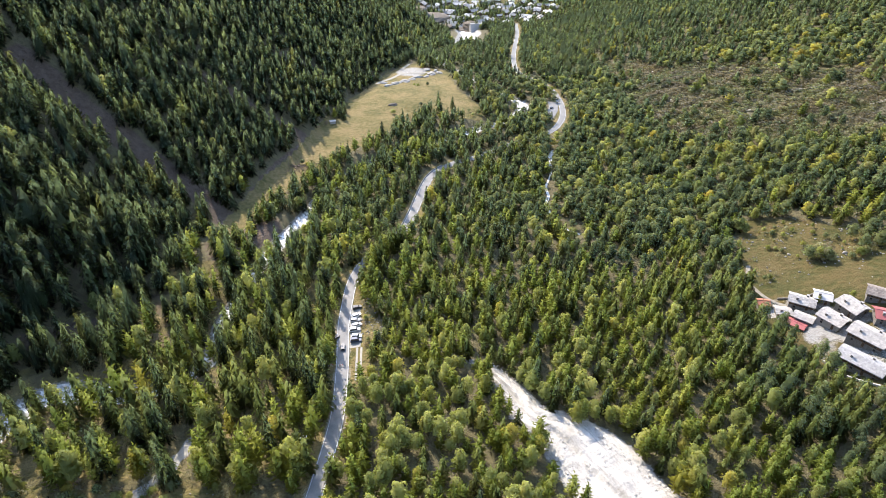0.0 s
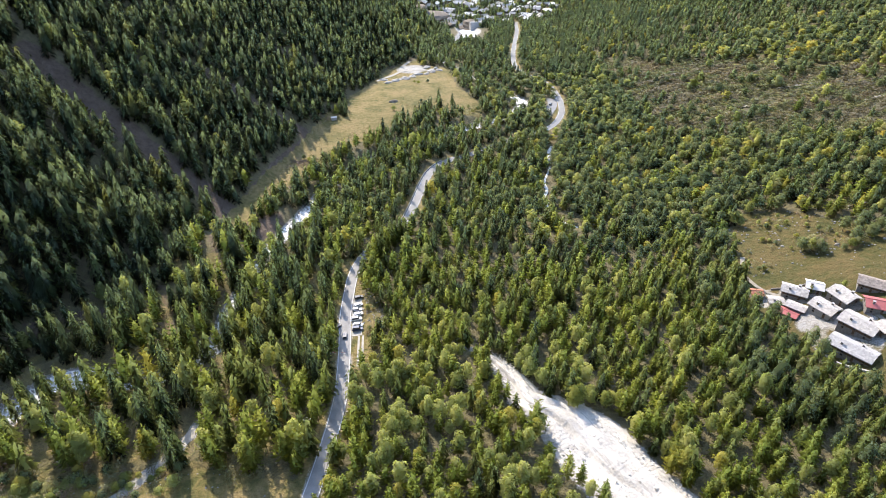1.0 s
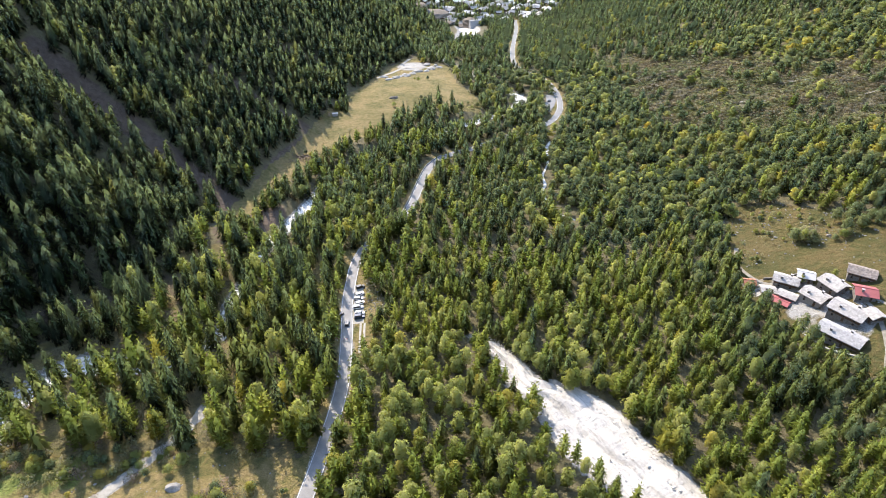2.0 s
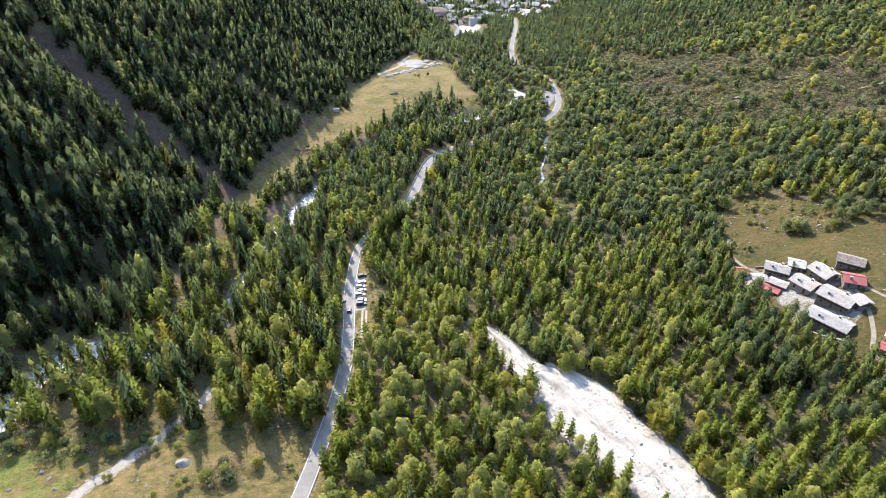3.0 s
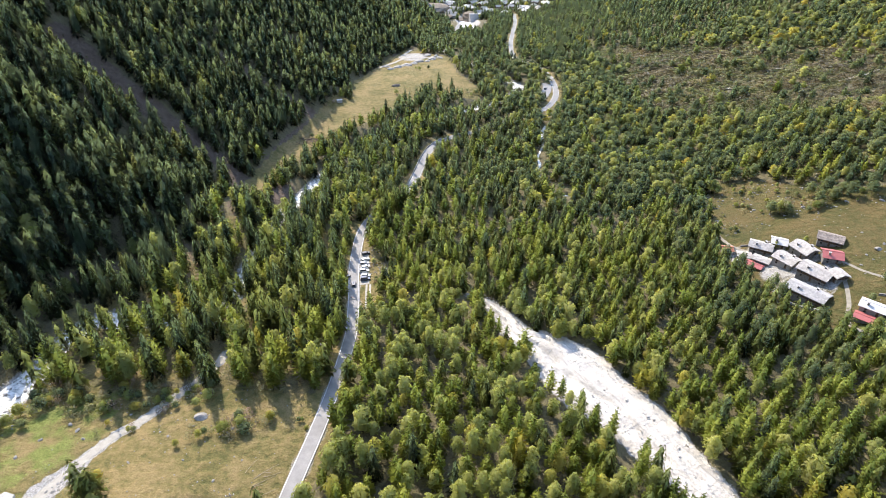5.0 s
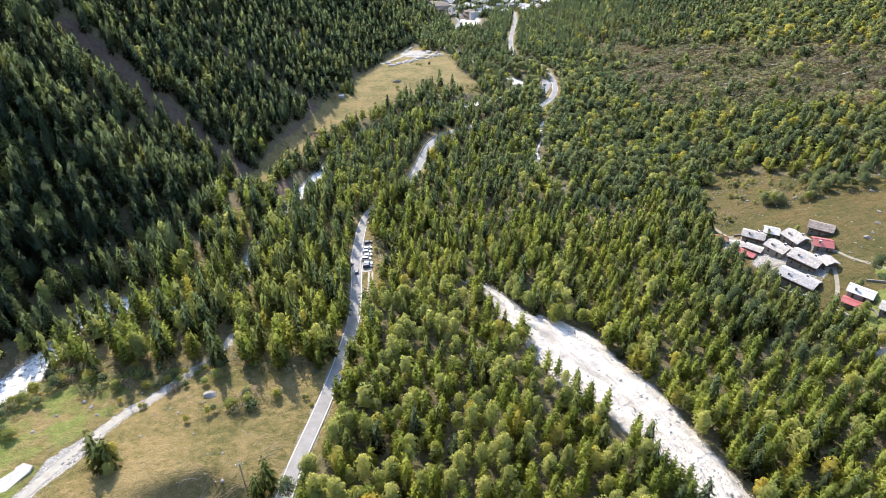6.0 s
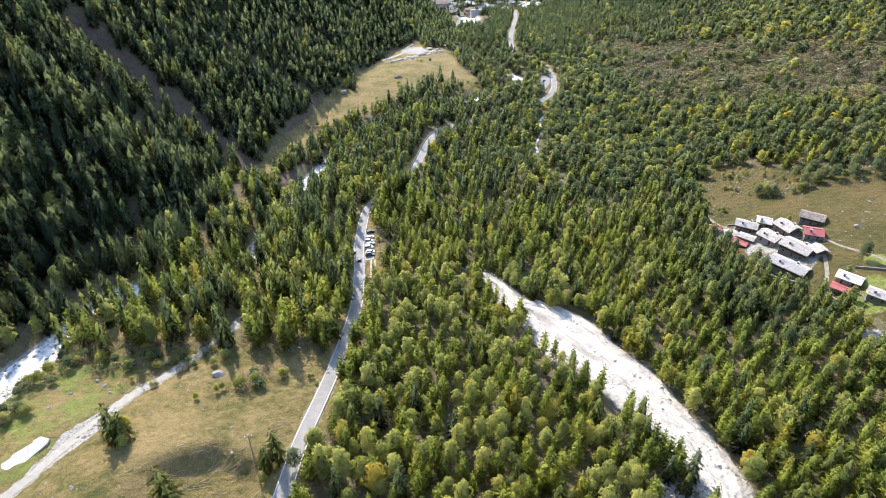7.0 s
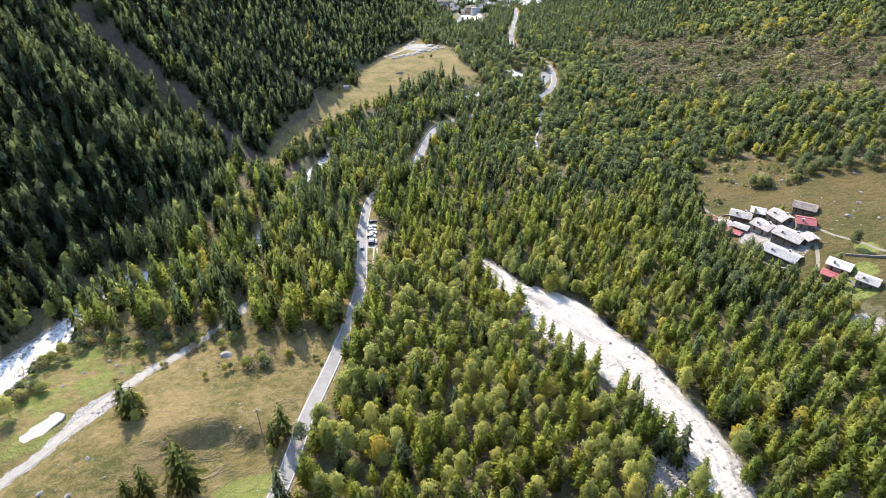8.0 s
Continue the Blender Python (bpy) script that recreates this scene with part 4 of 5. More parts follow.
stand_at(house("small stone hut with an orange tiled roof", 4.1, 3.8, 3.2, 1.1, STONE_WALL, ORANGE_ROOF, chimneys=0, name="hut"), 142.5, 218.0, -8)
stand_at(house("low stone shed with a pale slab roof", 5.3, 4.5, 1.7, 0.8, STONE_WALL, SLATE, chimneys=1, openings=False, name="shed"), 148.0, 211.0, -12)
stand_at(house("long stone farmhouse with pale slab roof and dark timber", 9.4, 6.3, 3.4, 1.7, STONE_WALL, SLATE, TIMBER, chimneys=2), 156.6, 214.0, -30)
stand_at(house("stone house with a bright slab roof beside bushes", 6.1, 5.9, 3.2, 1.5, STONE_WALL, METAL_ROOF), 165.4, 215.0, -25)
stand_at(house("broad stone house with a pale slab roof", 9.0, 8.1, 3.8, 2.2, STONE_WALL, SLATE, chimneys=2), 171.0, 203.5, -68)
stand_at(house("stone barn with a weathered brown slab roof", 9.8, 6.8, 3.2, 1.9, STONE_WALL, SLATE_BROWN, TIMBER, chimneys=0, name="barn"), 185.0, 208.5, -32)
stand_at(house("stone house with a faded red sheet roof", 7.4, 7.2, 3.2, 1.9, STONE_WALL, RED_ROOF), 178.5, 194.5, -20)
stand_at(house("stone house with a wide white slab roof", 9.0, 7.7, 3.0, 1.6, RENDER_WALL, SLATE, chimneys=2), 161.5, 199.0, -58)
stand_at(house("large timber and stone farmhouse with pale slab roof", 12.3, 9.0, 3.7, 2.2, STONE_WALL, SLATE, TIMBER, chimneys=2), 166.8, 184.0, -53)
stand_at(house("small timber annex with a pale slab roof", 4.9, 5.5, 3.0, 1.5, STONE_WALL, SLATE, TIMBER, chimneys=0, name="annex"), 173.5, 179.0, -80)
stand_at(house("long stone farmhouse with a grey slab roof", 15.2, 7.7, 3.5, 1.8, STONE_WALL, SLATE_GREY, TIMBER, chimneys=2), 157.5, 171.5, -50)
stand_at(house("low shed with pale slabs between the farmhouses", 6.6, 4.1, 1.8, 0.8, STONE_WALL, SLATE, chimneys=0, openings=False, name="shed"), 153.0, 204.0, -42)
stand_at(house("low shed with a faded red roof below the farmhouses", 7.0, 3.6, 1.5, 0.7, STONE_WALL, RED_ROOF, chimneys=0, openings=False, name="shed"), 148.5, 201.5, -45)
stand_at(house("house with a white sheet metal roof", 8.6, 5.9, 2.9, 1.3, RENDER_WALL, METAL_ROOF, chimneys=1), 173.5, 154.0, -42)
stand_at(house("low annex with a faded red roof", 5.7, 4.1, 1.8, 0.7, STONE_WALL, RED_ROOF, chimneys=0, openings=False, name="annex"), 168.0, 150.0, -42)
stand_at(house("stone cottage with a pale slab roof", 7.4, 5.5, 2.4, 1.3, STONE_WALL, SLATE, chimneys=1), 177.0, 139.5, -42)


def wall_along(name, label, points, thick, tall, material, category="wall"):
    """A low wall or kerb that follows the ground."""
    line = curve(points, 1.5)
    t = np.gradient(line, axis=0)
    t /= np.linalg.norm(t, axis=1)[:, None]
    side = np.stack([t[:, 1], -t[:, 0]], -1) * thick / 2
    z = ground(line[:, 0], line[:, 1])
    bm = bmesh.new()
    rows = []
    for p, s, h in zip(line, side, z):
        rows.append([bm.verts.new((*(p + s), h - 1)), bm.verts.new((*(p + s), h + tall)), bm.verts.new((*(p - s), h + tall)), bm.verts.new((*(p - s), h - 1))])
    for a, b in zip(rows, rows[1:]):
        for i in range(3):
            bm.faces.new((a[i], a[i + 1], b[i + 1], b[i]))
    bm.faces.new(rows[0]), bm.faces.new(rows[-1][::-1])
    tagged(new(name, done(bm, name, material)), label, category)


way = np.gradient(ROAD[:, :2], axis=0)
way /= np.linalg.norm(way, axis=1)[:, None]
kerb = (ROAD[:, :2] + np.stack([-way[:, 1], way[:, 0]], -1) * 3.1)[(ROAD[:, 1] > 288) & (ROAD[:, 1] < 398)]
wall_along("road_parapet", "low grey parapet along the mountain road", kerb, 0.35, 0.95, CONCRETE)
wall_along("stone_wall", "low dry stone wall along the lane", [(151, 222), (160, 219.5), (170, 222)], 0.6, 0.9, STONE_WALL)
wall_along("stone_wall", "dry stone terrace wall above the cottage", [(181, 163), (188, 157), (200, 152), (215, 140)], 0.6, 1.0, STONE_WALL)
wall_along("stone_wall", "pale retaining wall below the long farmhouse", [(148, 178), (151, 168), (158, 160)], 0.8, 0.8, CONCRETE)
wall_along("stone_wall", "dry stone wall around the cottage garden", [(171, 147), (173, 143), (172, 139)], 0.5, 0.9, STONE_WALL)


def path_strip(name, label, points, half, material, lift=0.07):
    line = curve(points, 2)
    tagged(new(name, ribbon(name, line, np.linspace(-half, half, 4), lambda x, y, o, l: ground(x, y) + lift - 0.04 * np.abs(o / half), [material])), label, "path", kind="structure")


PALE_EARTH = plain("pale_trodden_earth", (0.35, 0.325, 0.275), 0.95, spread=0.25, scale=0.6)
LANE_EARTH = plain("grey_lane_earth", (0.25, 0.225, 0.18), 0.95, spread=0.35, scale=0.5)
path_strip("lane", "pale gravel lane between the farmhouses", [(146, 240), (148, 224), (152, 216), (160, 207), (172, 198), (176, 197), (178, 187), (174.5, 174), (169.5, 162), (163, 150), (166, 140)], 0.8, LANE_EARTH)
path_strip("lane", "grassy lane leading up the meadow", [(176, 197), (182, 191), (186, 179), (192, 168), (197, 158), (215, 140)], 0.7, LANE_EARTH)
path_strip("lane", "stony lane through scrub above the hamlet", [(146, 240), (149, 247), (152, 254)], 1.0, LANE_EARTH)
path_strip("track", "pale gravel track along the dry meadow", TRACK, 1.5, PALE_EARTH, 0.1)
path_strip("lay_by", "pale gravel strip beside the parked cars", [(-36.2, 191), (-37.2, 200), (-38.6, 212), (-40, 222)], 2.3, PALE_EARTH, 0.12)
for off in (0, 1.7):
    path_strip("wheel_track", "pale wheel track in the grass verge", [(-33.2 + off, 170), (-34.2 + off, 180), (-35.2 + off, 191)], 0.45, PALE_EARTH, 0.12)
path_strip("lay_by", "widened asphalt lay-by at the road bend", [(88, 500), (94, 515), (98, 530), (100, 548)], 4.2, ASPHALT, 0.3)
path_strip("track", "pale gravel works track at the far meadow", [(-66, 600), (-52, 630), (-42, 648), (-22, 652), (-8, 650)], 2.0, PALE_EARTH, 0.3)
path_strip("track", "pale gravel works track at the far meadow", [(-42, 648), (-46, 668), (-38, 700)], 1.8, PALE_EARTH, 0.3)


# ---- cars by the road ----
def paint(name, colour):
    m, t, b = nodes_of(name)
    t.links.new(blend(t, grain(t, 1.5), tuple(c * 0.9 for c in colour), colour), b.inputs["Base Color"])
    b.inputs["Roughness"].default_value, b.inputs["Coat Weight"].default_value = 0.3, 0.6
    return m


CAR_WHITE, CAR_BLACK, CAR_BLUE, CAR_SILVER = paint("white_car_paint", (0.75, 0.75, 0.74)), paint("black_car_paint", (0.02, 0.02, 0.022)), paint("dark_blue_car_paint", (0.03, 0.05, 0.1)), paint("silver_car_paint", (0.45, 0.46, 0.47))
CAR_GREY = paint("dark_grey_car_paint", (0.09, 0.09, 0.095))
CAR_GLASS, TYRE, RIM = plain("car_glass", (0.02, 0.025, 0.03), 0.05), plain("tyre_rubber", (0.02, 0.02, 0.02), 0.9), plain("wheel_rim", (0.4, 0.4, 0.41), 0.35, 0.8)
LAMP_GLASS = plain("lamp_glass", (0.7, 0.7, 0.68), 0.1)


def disc(bm, x, y, z, r, half, n=14):
    a, b = ([bm.verts.new((x + r * math.cos(6.283 * k / n), y + s * half, z + r * math.sin(6.283 * k / n))) for k in range(n)] for s in (-1, 1))
    bm.faces.new(a), bm.faces.new(b[::-1])
    for k in range(n):
        bm.faces.new((a[k - 1], a[k], b[k], b[k - 1]))


def car(label, colour, tall=1.45, length=4.3, estate=True):
    c = tagged(new("car"), label, "car", "cars on the road")
    l, w = length / 2, 0.87
    bm = bmesh.new()
    prism(bm, [(-w, 0.28), (w, 0.28), (w, 0.78), (w - 0.06, 0.9), (-w + 0.06, 0.9), (-w, 0.78)], -l, l)
    bmesh.ops.bevel(bm, geom=bm.edges[:], offset=0.07, segments=2, affect="EDGES")
    part("body", done(bm, "body", colour), c)
    back = -l + (0.12 if estate else 0.7)
    for name, mat, z0, z1, grow in (("windows", CAR_GLASS, 0.88, tall - 0.08, 0.0), ("roof", colour, tall - 0.12, tall, 0.1)):
        bm = bmesh.new()
        f0, f1 = (z0 - 0.88) / (tall - 0.88), (z1 - 0.88) / (tall - 0.88)
        low = [(back + 0.35 * f0, -w + 0.08 + 0.16 * f0), (l - 1.05 - 0.75 * f0, -w + 0.08 + 0.16 * f0)]
        up = [(back + 0.35 * f1, -w + 0.08 + 0.16 * f1), (l - 1.05 - 0.75 * f1, -w + 0.08 + 0.16 * f1)]
        low, up = ([(a[0] - grow, a[1] - grow), (b[0] + grow * 1.5, b[1] - grow)] for a, b in (low, up))
        v = [bm.verts.new((x, s * y, z)) for (pts, z) in ((low, z0), (up, z1)) for x, y, s in ((pts[0][0], pts[0][1], 1), (pts[1][0], pts[1][1], 1), (pts[1][0], pts[1][1], -1), (pts[0][0], pts[0][1], -1))]
        for q in ((0, 1, 2, 3), (4, 5, 6, 7), (0, 1, 5, 4), (1, 2, 6, 5), (2, 3, 7, 6), (3, 0, 4, 7)):
            bm.faces.new([v[i] for i in q])
        part(name, done(bm, name, mat), c)
    for x in (-l + 0.8, l - 0.85):
        for s in (-1, 1):
            bm = bmesh.new()
            disc(bm, x, s * 0.8, 0.32, 0.32, 0.1)
            wheel = part("wheel", done(bm, "wheel", TYRE), c)
            bm = bmesh.new()
            disc(bm, x, s * 0.86, 0.32, 0.19, 0.06)
            part("rim", done(bm, "rim", RIM), wheel)
    for s in (-1, 1):
        part("headlight", boxed("headlight", LAMP_GLASS, (l - 0.08, l + 0.015, s * 0.6 - 0.18, s * 0.6 + 0.18, 0.62, 0.76)), c)
    return c


def car_at(c, x, y, degrees, lift=0.05):
    c.matrix_world = pose(x, y, high(x, y) + lift, 0, 0, degrees)


car_at(car("black car standing on the road's gravel shoulder", CAR_BLACK), -45.2, 197.0, 62, 0.1)
car_at(car("dark grey car standing on the asphalt road", CAR_GREY, 1.5), -41.0, 190.5, 95, 0.22)
car_at(car("dark blue van parked on the gravel strip", CAR_BLUE, 1.9, 4.7), -36.3, 195.2, 8, 0.2)
car_at(car("white estate car parked in a row", CAR_WHITE, 1.55), -36.3, 198.2, 2, 0.2)
car_at(car("white off-road car parked in a row", CAR_WHITE, 1.8, 4.6), -37.7, 202.6, 12, 0.2)
car_at(car("white car parked in a row beside the road", CAR_WHITE), -37.2, 206.0, 24, 0.2)
car_at(car("silver car parked in a row beside the road", CAR_SILVER), -38.3, 209.6, 8, 0.2)
car_at(car("white car parked in a row beside the road", CAR_WHITE), -38.2, 213.2, 32, 0.2)
car_at(car("black car parked at the end of the row", CAR_BLACK), -38.7, 219.4, 25, 0.2)
car_at(car("black car driving round the far bend", CAR_BLACK), 14.5, 406.0, 45, 0.3)
car_at(car("black car parked in the far lay-by", CAR_BLACK), 96.0, 528.0, 60, 0.4)

BARRIER_RED, BARRIER_WHITE = plain("red_barrier_paint", (0.5, 0.05, 0.04), 0.5), plain("white_barrier_paint", (0.75, 0.75, 0.75), 0.5)
for bx in (-44.2, -40.2):
    barrier = tagged(new("road_barrier"), "white and red trestle barrier across the road", "barrier", "barriers on the road")
    for i in range(4):
        part("board", boxed("board", BARRIER_RED if i % 2 else BARRIER_WHITE, (-1.0 + 0.5 * i, -0.5 + 0.5 * i, -0.03, 0.03, 0.75, 1.05)), barrier)
    for x in (-0.85, 0.85):
        part("leg", boxed("leg", BARRIER_WHITE, (x - 0.05, x + 0.05, -0.3, 0.3, 0, 0.08), (x - 0.04, x + 0.04, -0.04, 0.04, 0.06, 0.78)), barrier)
    barrier.matrix_world = pose(bx, 178.5, high(bx, 178.5) + 0.2, 0, 0, 4)


# ---- posts and poles ----
POLE_WOOD, INSULATOR, WIRE = plain("grey_pole_timber", (0.22, 0.19, 0.16), 0.9, spread=0.3), plain("white_porcelain", (0.8, 0.8, 0.78), 0.2), plain("wire_metal", (0.15, 0.15, 0.15), 0.5, 0.8)


def power_pole(x, y, degrees, tall=12.5):
    p = tagged(new("power_pole"), "grey timber power pole with a crossarm and insulators", "pole", "power poles across the meadow")
    bm = bmesh.new()
    bmesh.ops.create_cone(bm, cap_ends=True, segments=10, radius1=0.19, radius2=0.12, depth=tall + 1, matrix=Matrix.Translation((0, 0, tall / 2 - 0.5)))
    part("post", done(bm, "post", POLE_WOOD), p)
    arm = part("crossarm", boxed("crossarm", POLE_WOOD, (-1.1, 1.1, -0.09, 0.09, tall - 0.75, tall - 0.57)), p)
    for k in (-1.0, 0.0, 1.0):
        bm = bmesh.new()
        bmesh.ops.create_cone(bm, cap_ends=True, segments=8, radius1=0.14, radius2=0.09, depth=0.4, matrix=Matrix.Translation((k, 0, tall - (0.37 if k else -0.2))))
        part("insulator", done(bm, "insulator", INSULATOR), arm)
    p.matrix_world = pose(x, y, high(x, y), 0, 0, degrees)


power_pole(-57.0, 61.5, 15)
power_pole(-43.2, 128.5, 15)
power_pole(-6.0, 362.0, 20, 11)


# ---- stones ----
def stone_mesh(seed):
    r = random.Random(seed)
    bm = bmesh.new()
    bmesh.ops.create_icosphere(bm, subdivisions=2, radius=1)
    for v in bm.verts:
        v.co *= 1 + 0.4 * noise.noise(v.co * 1.1 + Vector((seed * 7.3, 0, 0))) + 0.22 * noise.noise(v.co * 2.3 + Vector((0, seed * 3.1, 0)))
        v.co.z = max(v.co.z, -0.55)
        v.co.x *= 1.25
        v.co.z *= 0.72
    return done(bm, "boulder", ROCK)


STONES = [stone_mesh(s) for s in range(6)]


def boulder(n, x, y, size,  label="pale grey boulder lying in the dry grass", group="boulders of the meadow"):
    ob = tagged(new("boulder", STONES[n % 6]), label, "boulder", group)
    ob.matrix_world = Matrix.Translation((x, y, high(x, y) + 0.12 * size)) @ Matrix.Rotation(n * 2.4, 4, "Z") @ Matrix.Diagonal((size * 0.72, size * 0.62, size * 0.6, 1))


r3 = random.Random(5)
boulder(0, -81.0, 101.5, 2.6, "large pale boulder on the meadow")
for n, (x, y, s) in enumerate([(-71.6, 97.8, 1.1), (-103.2, 46.6, 1.0), (-111.6, 35.5, 1.3), (-102.7, 34.2, 1.1), (-102.6, 67.9, 0.9), (-100, 66, 0.8), (-88.6, 92.7, 0.7), (-69, 96, 1.2), (-66, 99, 0.9),
                              (-95.5, 80.3, 0.6), (-124, 99, 1.0), (-120, 96, 1.0), (-130, 92, 0.9), (-116, 92, 0.8), (-133, 84, 0.9)]):
    boulder(n, x, y, s)
for n in range(24):
    boulder(n, -114.5 + 0.16 * n + r3.uniform(-1.6, 2.2), 70 + 0.36 * n + r3.uniform(-2, 2), r3.uniform(0.3, 0.75), "pale stone beside the gravel track", "stones along the track")
for n, (x, y, s) in enumerate([(198.6, 194.6, 2.0), (209, 205, 1.6), (192.5, 192.4, 0.9), (208, 187, 1.4), (203, 198, 1.0), (187, 186, 0.8), (215, 215, 1.3), (200, 210, 0.8), (206, 176, 1.0)]):
    boulder(n, x, y, s, "pale rock showing in the sloping meadow", "rocks of the hamlet meadow")


def heap(name, label, x, y, z, size, material, category):
    """Loose stones too many to count, in one mesh."""
    n = len(x)
    rr = np.random.default_rng(n)
    bm = bmesh.new()
    bmesh.ops.create_icosphere(bm, subdivisions=1, radius=1)
    base = np.array([v.co for v in bm.verts])
    tri = np.array([[v.index for v in f.verts] for f in bm.faces])
    bm.free()
    v = base[None] * (1 + 0.28 * rr.uniform(-1, 1, (n, len(base), 1))) * np.stack([size * rr.uniform(0.8, 1.5, n), size, size * rr.uniform(0.45, 0.8, n)], -1)[:, None]
    a = rr.uniform(0, 6.283, n)[:, None]
    out = np.stack([v[..., 0] * np.cos(a) - v[..., 1] * np.sin(a) + x[:, None], v[..., 0] * np.sin(a) + v[..., 1] * np.cos(a) + y[:, None], v[..., 2] + z[:, None]], -1)
    faces = (tri[None] + (np.arange(n) * len(base))[:, None, None]).reshape(-1, 3)
    tagged(new(name, mesh_of(name, out.reshape(-1, 3), faces, [material])), label, category, kind="stuff")


def beside(line, n, spread, seed, power=1.0):
    """Plan points scattered across a line whose third column is its half width."""
    rr = np.random.default_rng(seed)
    i = rr.integers(0, len(line) - 1, n)
    t = line[np.minimum(i + 1, len(line) - 1), :2] - line[i, :2]
    t /= np.linalg.norm(t, axis=1)[:, None] + 1e-9
    u = np.sign(rr.uniform(-1, 1, n)) * rr.uniform(0, 1, n) ** power * spread
    p = line[i, :2] + np.stack([t[:, 1], -t[:, 0]], -1) * (u * line[i, 2])[:, None] + rr.normal(0, 0.5, (n, 2))
    return p[:, 0], p[:, 1], u


rr = np.random.default_rng(21)
mid_debris = fine_debris[fine_debris[:, 2] > 2.0]
x, y, u = beside(mid_debris, 2600, 1.04, 31, 0.7)
z = ground(x, y) + 2.6 * np.clip(1 - np.abs(u) ** 3, 0, 1) - 0.35
heap("debris_stones", "loose pale grey stones on the debris flow", x, y, z, rr.uniform(0.1, 0.28, len(x)) * (1 + 1.3 * (rr.uniform(size=len(x)) > 0.96)), DEBRIS, "stones")
near_river = fine_river[(fine_river[:, 1] > 40) & (fine_river[:, 1] < 520)]
x, y, u = beside(near_river, 2200, 1.45, 32, 0.35)
z = ground(x, y) + 0.1 + 0.55 * (np.abs(u) < 1.0)
heap("river_stones", "grey stones and boulders lining the river", x, y, z, rr.uniform(0.25, 0.8, len(x)), ROCK, "stones")
x, y = rr.normal(66, 4.0, 900), rr.normal(46, 5.5, 900)
heap("rubble", "old grey rubble lying between the trees", x, y, ground(x, y) + 0.1, rr.uniform(0.2, 0.55, 900), ROCK, "stones")
x, y = rr.uniform(-36, -26, 160), rr.uniform(200, 240, 160)
heap("rubble", "pale rubble below the parked cars", x, y, ground(x, y) + 0.1, rr.uniform(0.15, 0.45, 160), ROCK, "stones")

x, y = rr.uniform(-125, -52, 260), rr.uniform(36, 116, 260)
heap("scattered_stones", "small pale stones scattered over the dry meadow", x, y, ground(x, y) + 0.05, rr.uniform(0.1, 0.32, 260) * (1 + (rr.uniform(size=260) > 0.92)), ROCK, "stones")
x, y = rr.normal(-150, 3.5, 320), rr.uniform(66, 126, 320)
heap("scattered_stones", "grey stones on the grassy river bank", x, y, ground(x, y) + 0.08, rr.uniform(0.15, 0.5, 320), ROCK, "stones")
x, y = rr.uniform(178, 250, 120), rr.uniform(150, 262, 120)
heap("scattered_stones", "small pale rocks in the hamlet pasture", x, y, ground(x, y) + 0.05, rr.uniform(0.15, 0.5, 120), ROCK, "stones")

# ---- things on the near meadow ----
bm = bmesh.new()
outline = [(-6.4, -2.9), (-5.2, -3.4), (5.2, -2.6), (6.9, -1.6), (6.2, 1.8), (4.0, 2.4), (3.6, 1.7), (0.5, 2.2), (-2.0, 2.9), (-3.4, 2.2), (-6.0, 2.6), (-6.9, 1.0)]
low, top = [bm.verts.new((x, y, -0.6)) for x, y in outline], [bm.verts.new((x, y, 0.25 + 0.05 * math.sin(x))) for x, y in outline]
bm.faces.new(top)
for i in range(len(low)):
    bm.faces.new((low[i - 1], low[i], top[i], top[i - 1]))
slab = tagged(new("concrete_slab", done(bm, "concrete_slab", plain("white_concrete", (0.42, 0.405, 0.37), 0.9, spread=0.25, scale=0.9))), "broken white concrete slab lying in green grass", "slab")
slab.matrix_world = pose(-127.5, 63.0, high(-127.5, 63.0) + 0.1, 0, 0, 62)

LOG = plain("bleached_wood", (0.4, 0.33, 0.24), 0.85, spread=0.25, scale=2)
for n in range(64):
    lx, ly = r3.uniform(-79, -53), r3.uniform(44, 66)
    if n > 54:
        lx, ly = r3.uniform(-58, -50), r3.uniform(66, 86)
    ang, l = radians(r3.uniform(25, 62)), r3.uniform(3, 7.5)
    pts = []
    for k in range(5):
        s = (k / 4 - 0.5) * l
        qx, qy = lx + s * math.cos(ang) + (0.5 + 0.3 * math.sin(n)) * math.cos(k * 0.9 + n), ly + s * math.sin(ang) + 0.45 * math.sin(k * 1.1 + n * 0.7)
        pts.append(Vector((qx, qy, high(qx, qy) + 0.16)))
    bm = bmesh.new()
    rings = []
    for k, p in enumerate(pts):
        rad = 0.07 * (1 - 0.16 * k)
        rings.append([bm.verts.new(p + Vector((-math.sin(ang) * rad * math.cos(1.0472 * j), math.cos(ang) * rad * math.cos(1.0472 * j), rad * math.sin(1.0472 * j)))) for j in range(6)])
    for a_, b_ in zip(rings, rings[1:]):
        for j in range(6):
            bm.faces.new((a_[j - 1], a_[j], b_[j], b_[j - 1]))
    bm.faces.new(rings[0]), bm.faces.new(rings[-1])
    tagged(new("fallen_branch", done(bm, "fallen_branch", LOG)), "bleached fallen branch on the grassy slope", "branch", "fallen branches in the hollow")

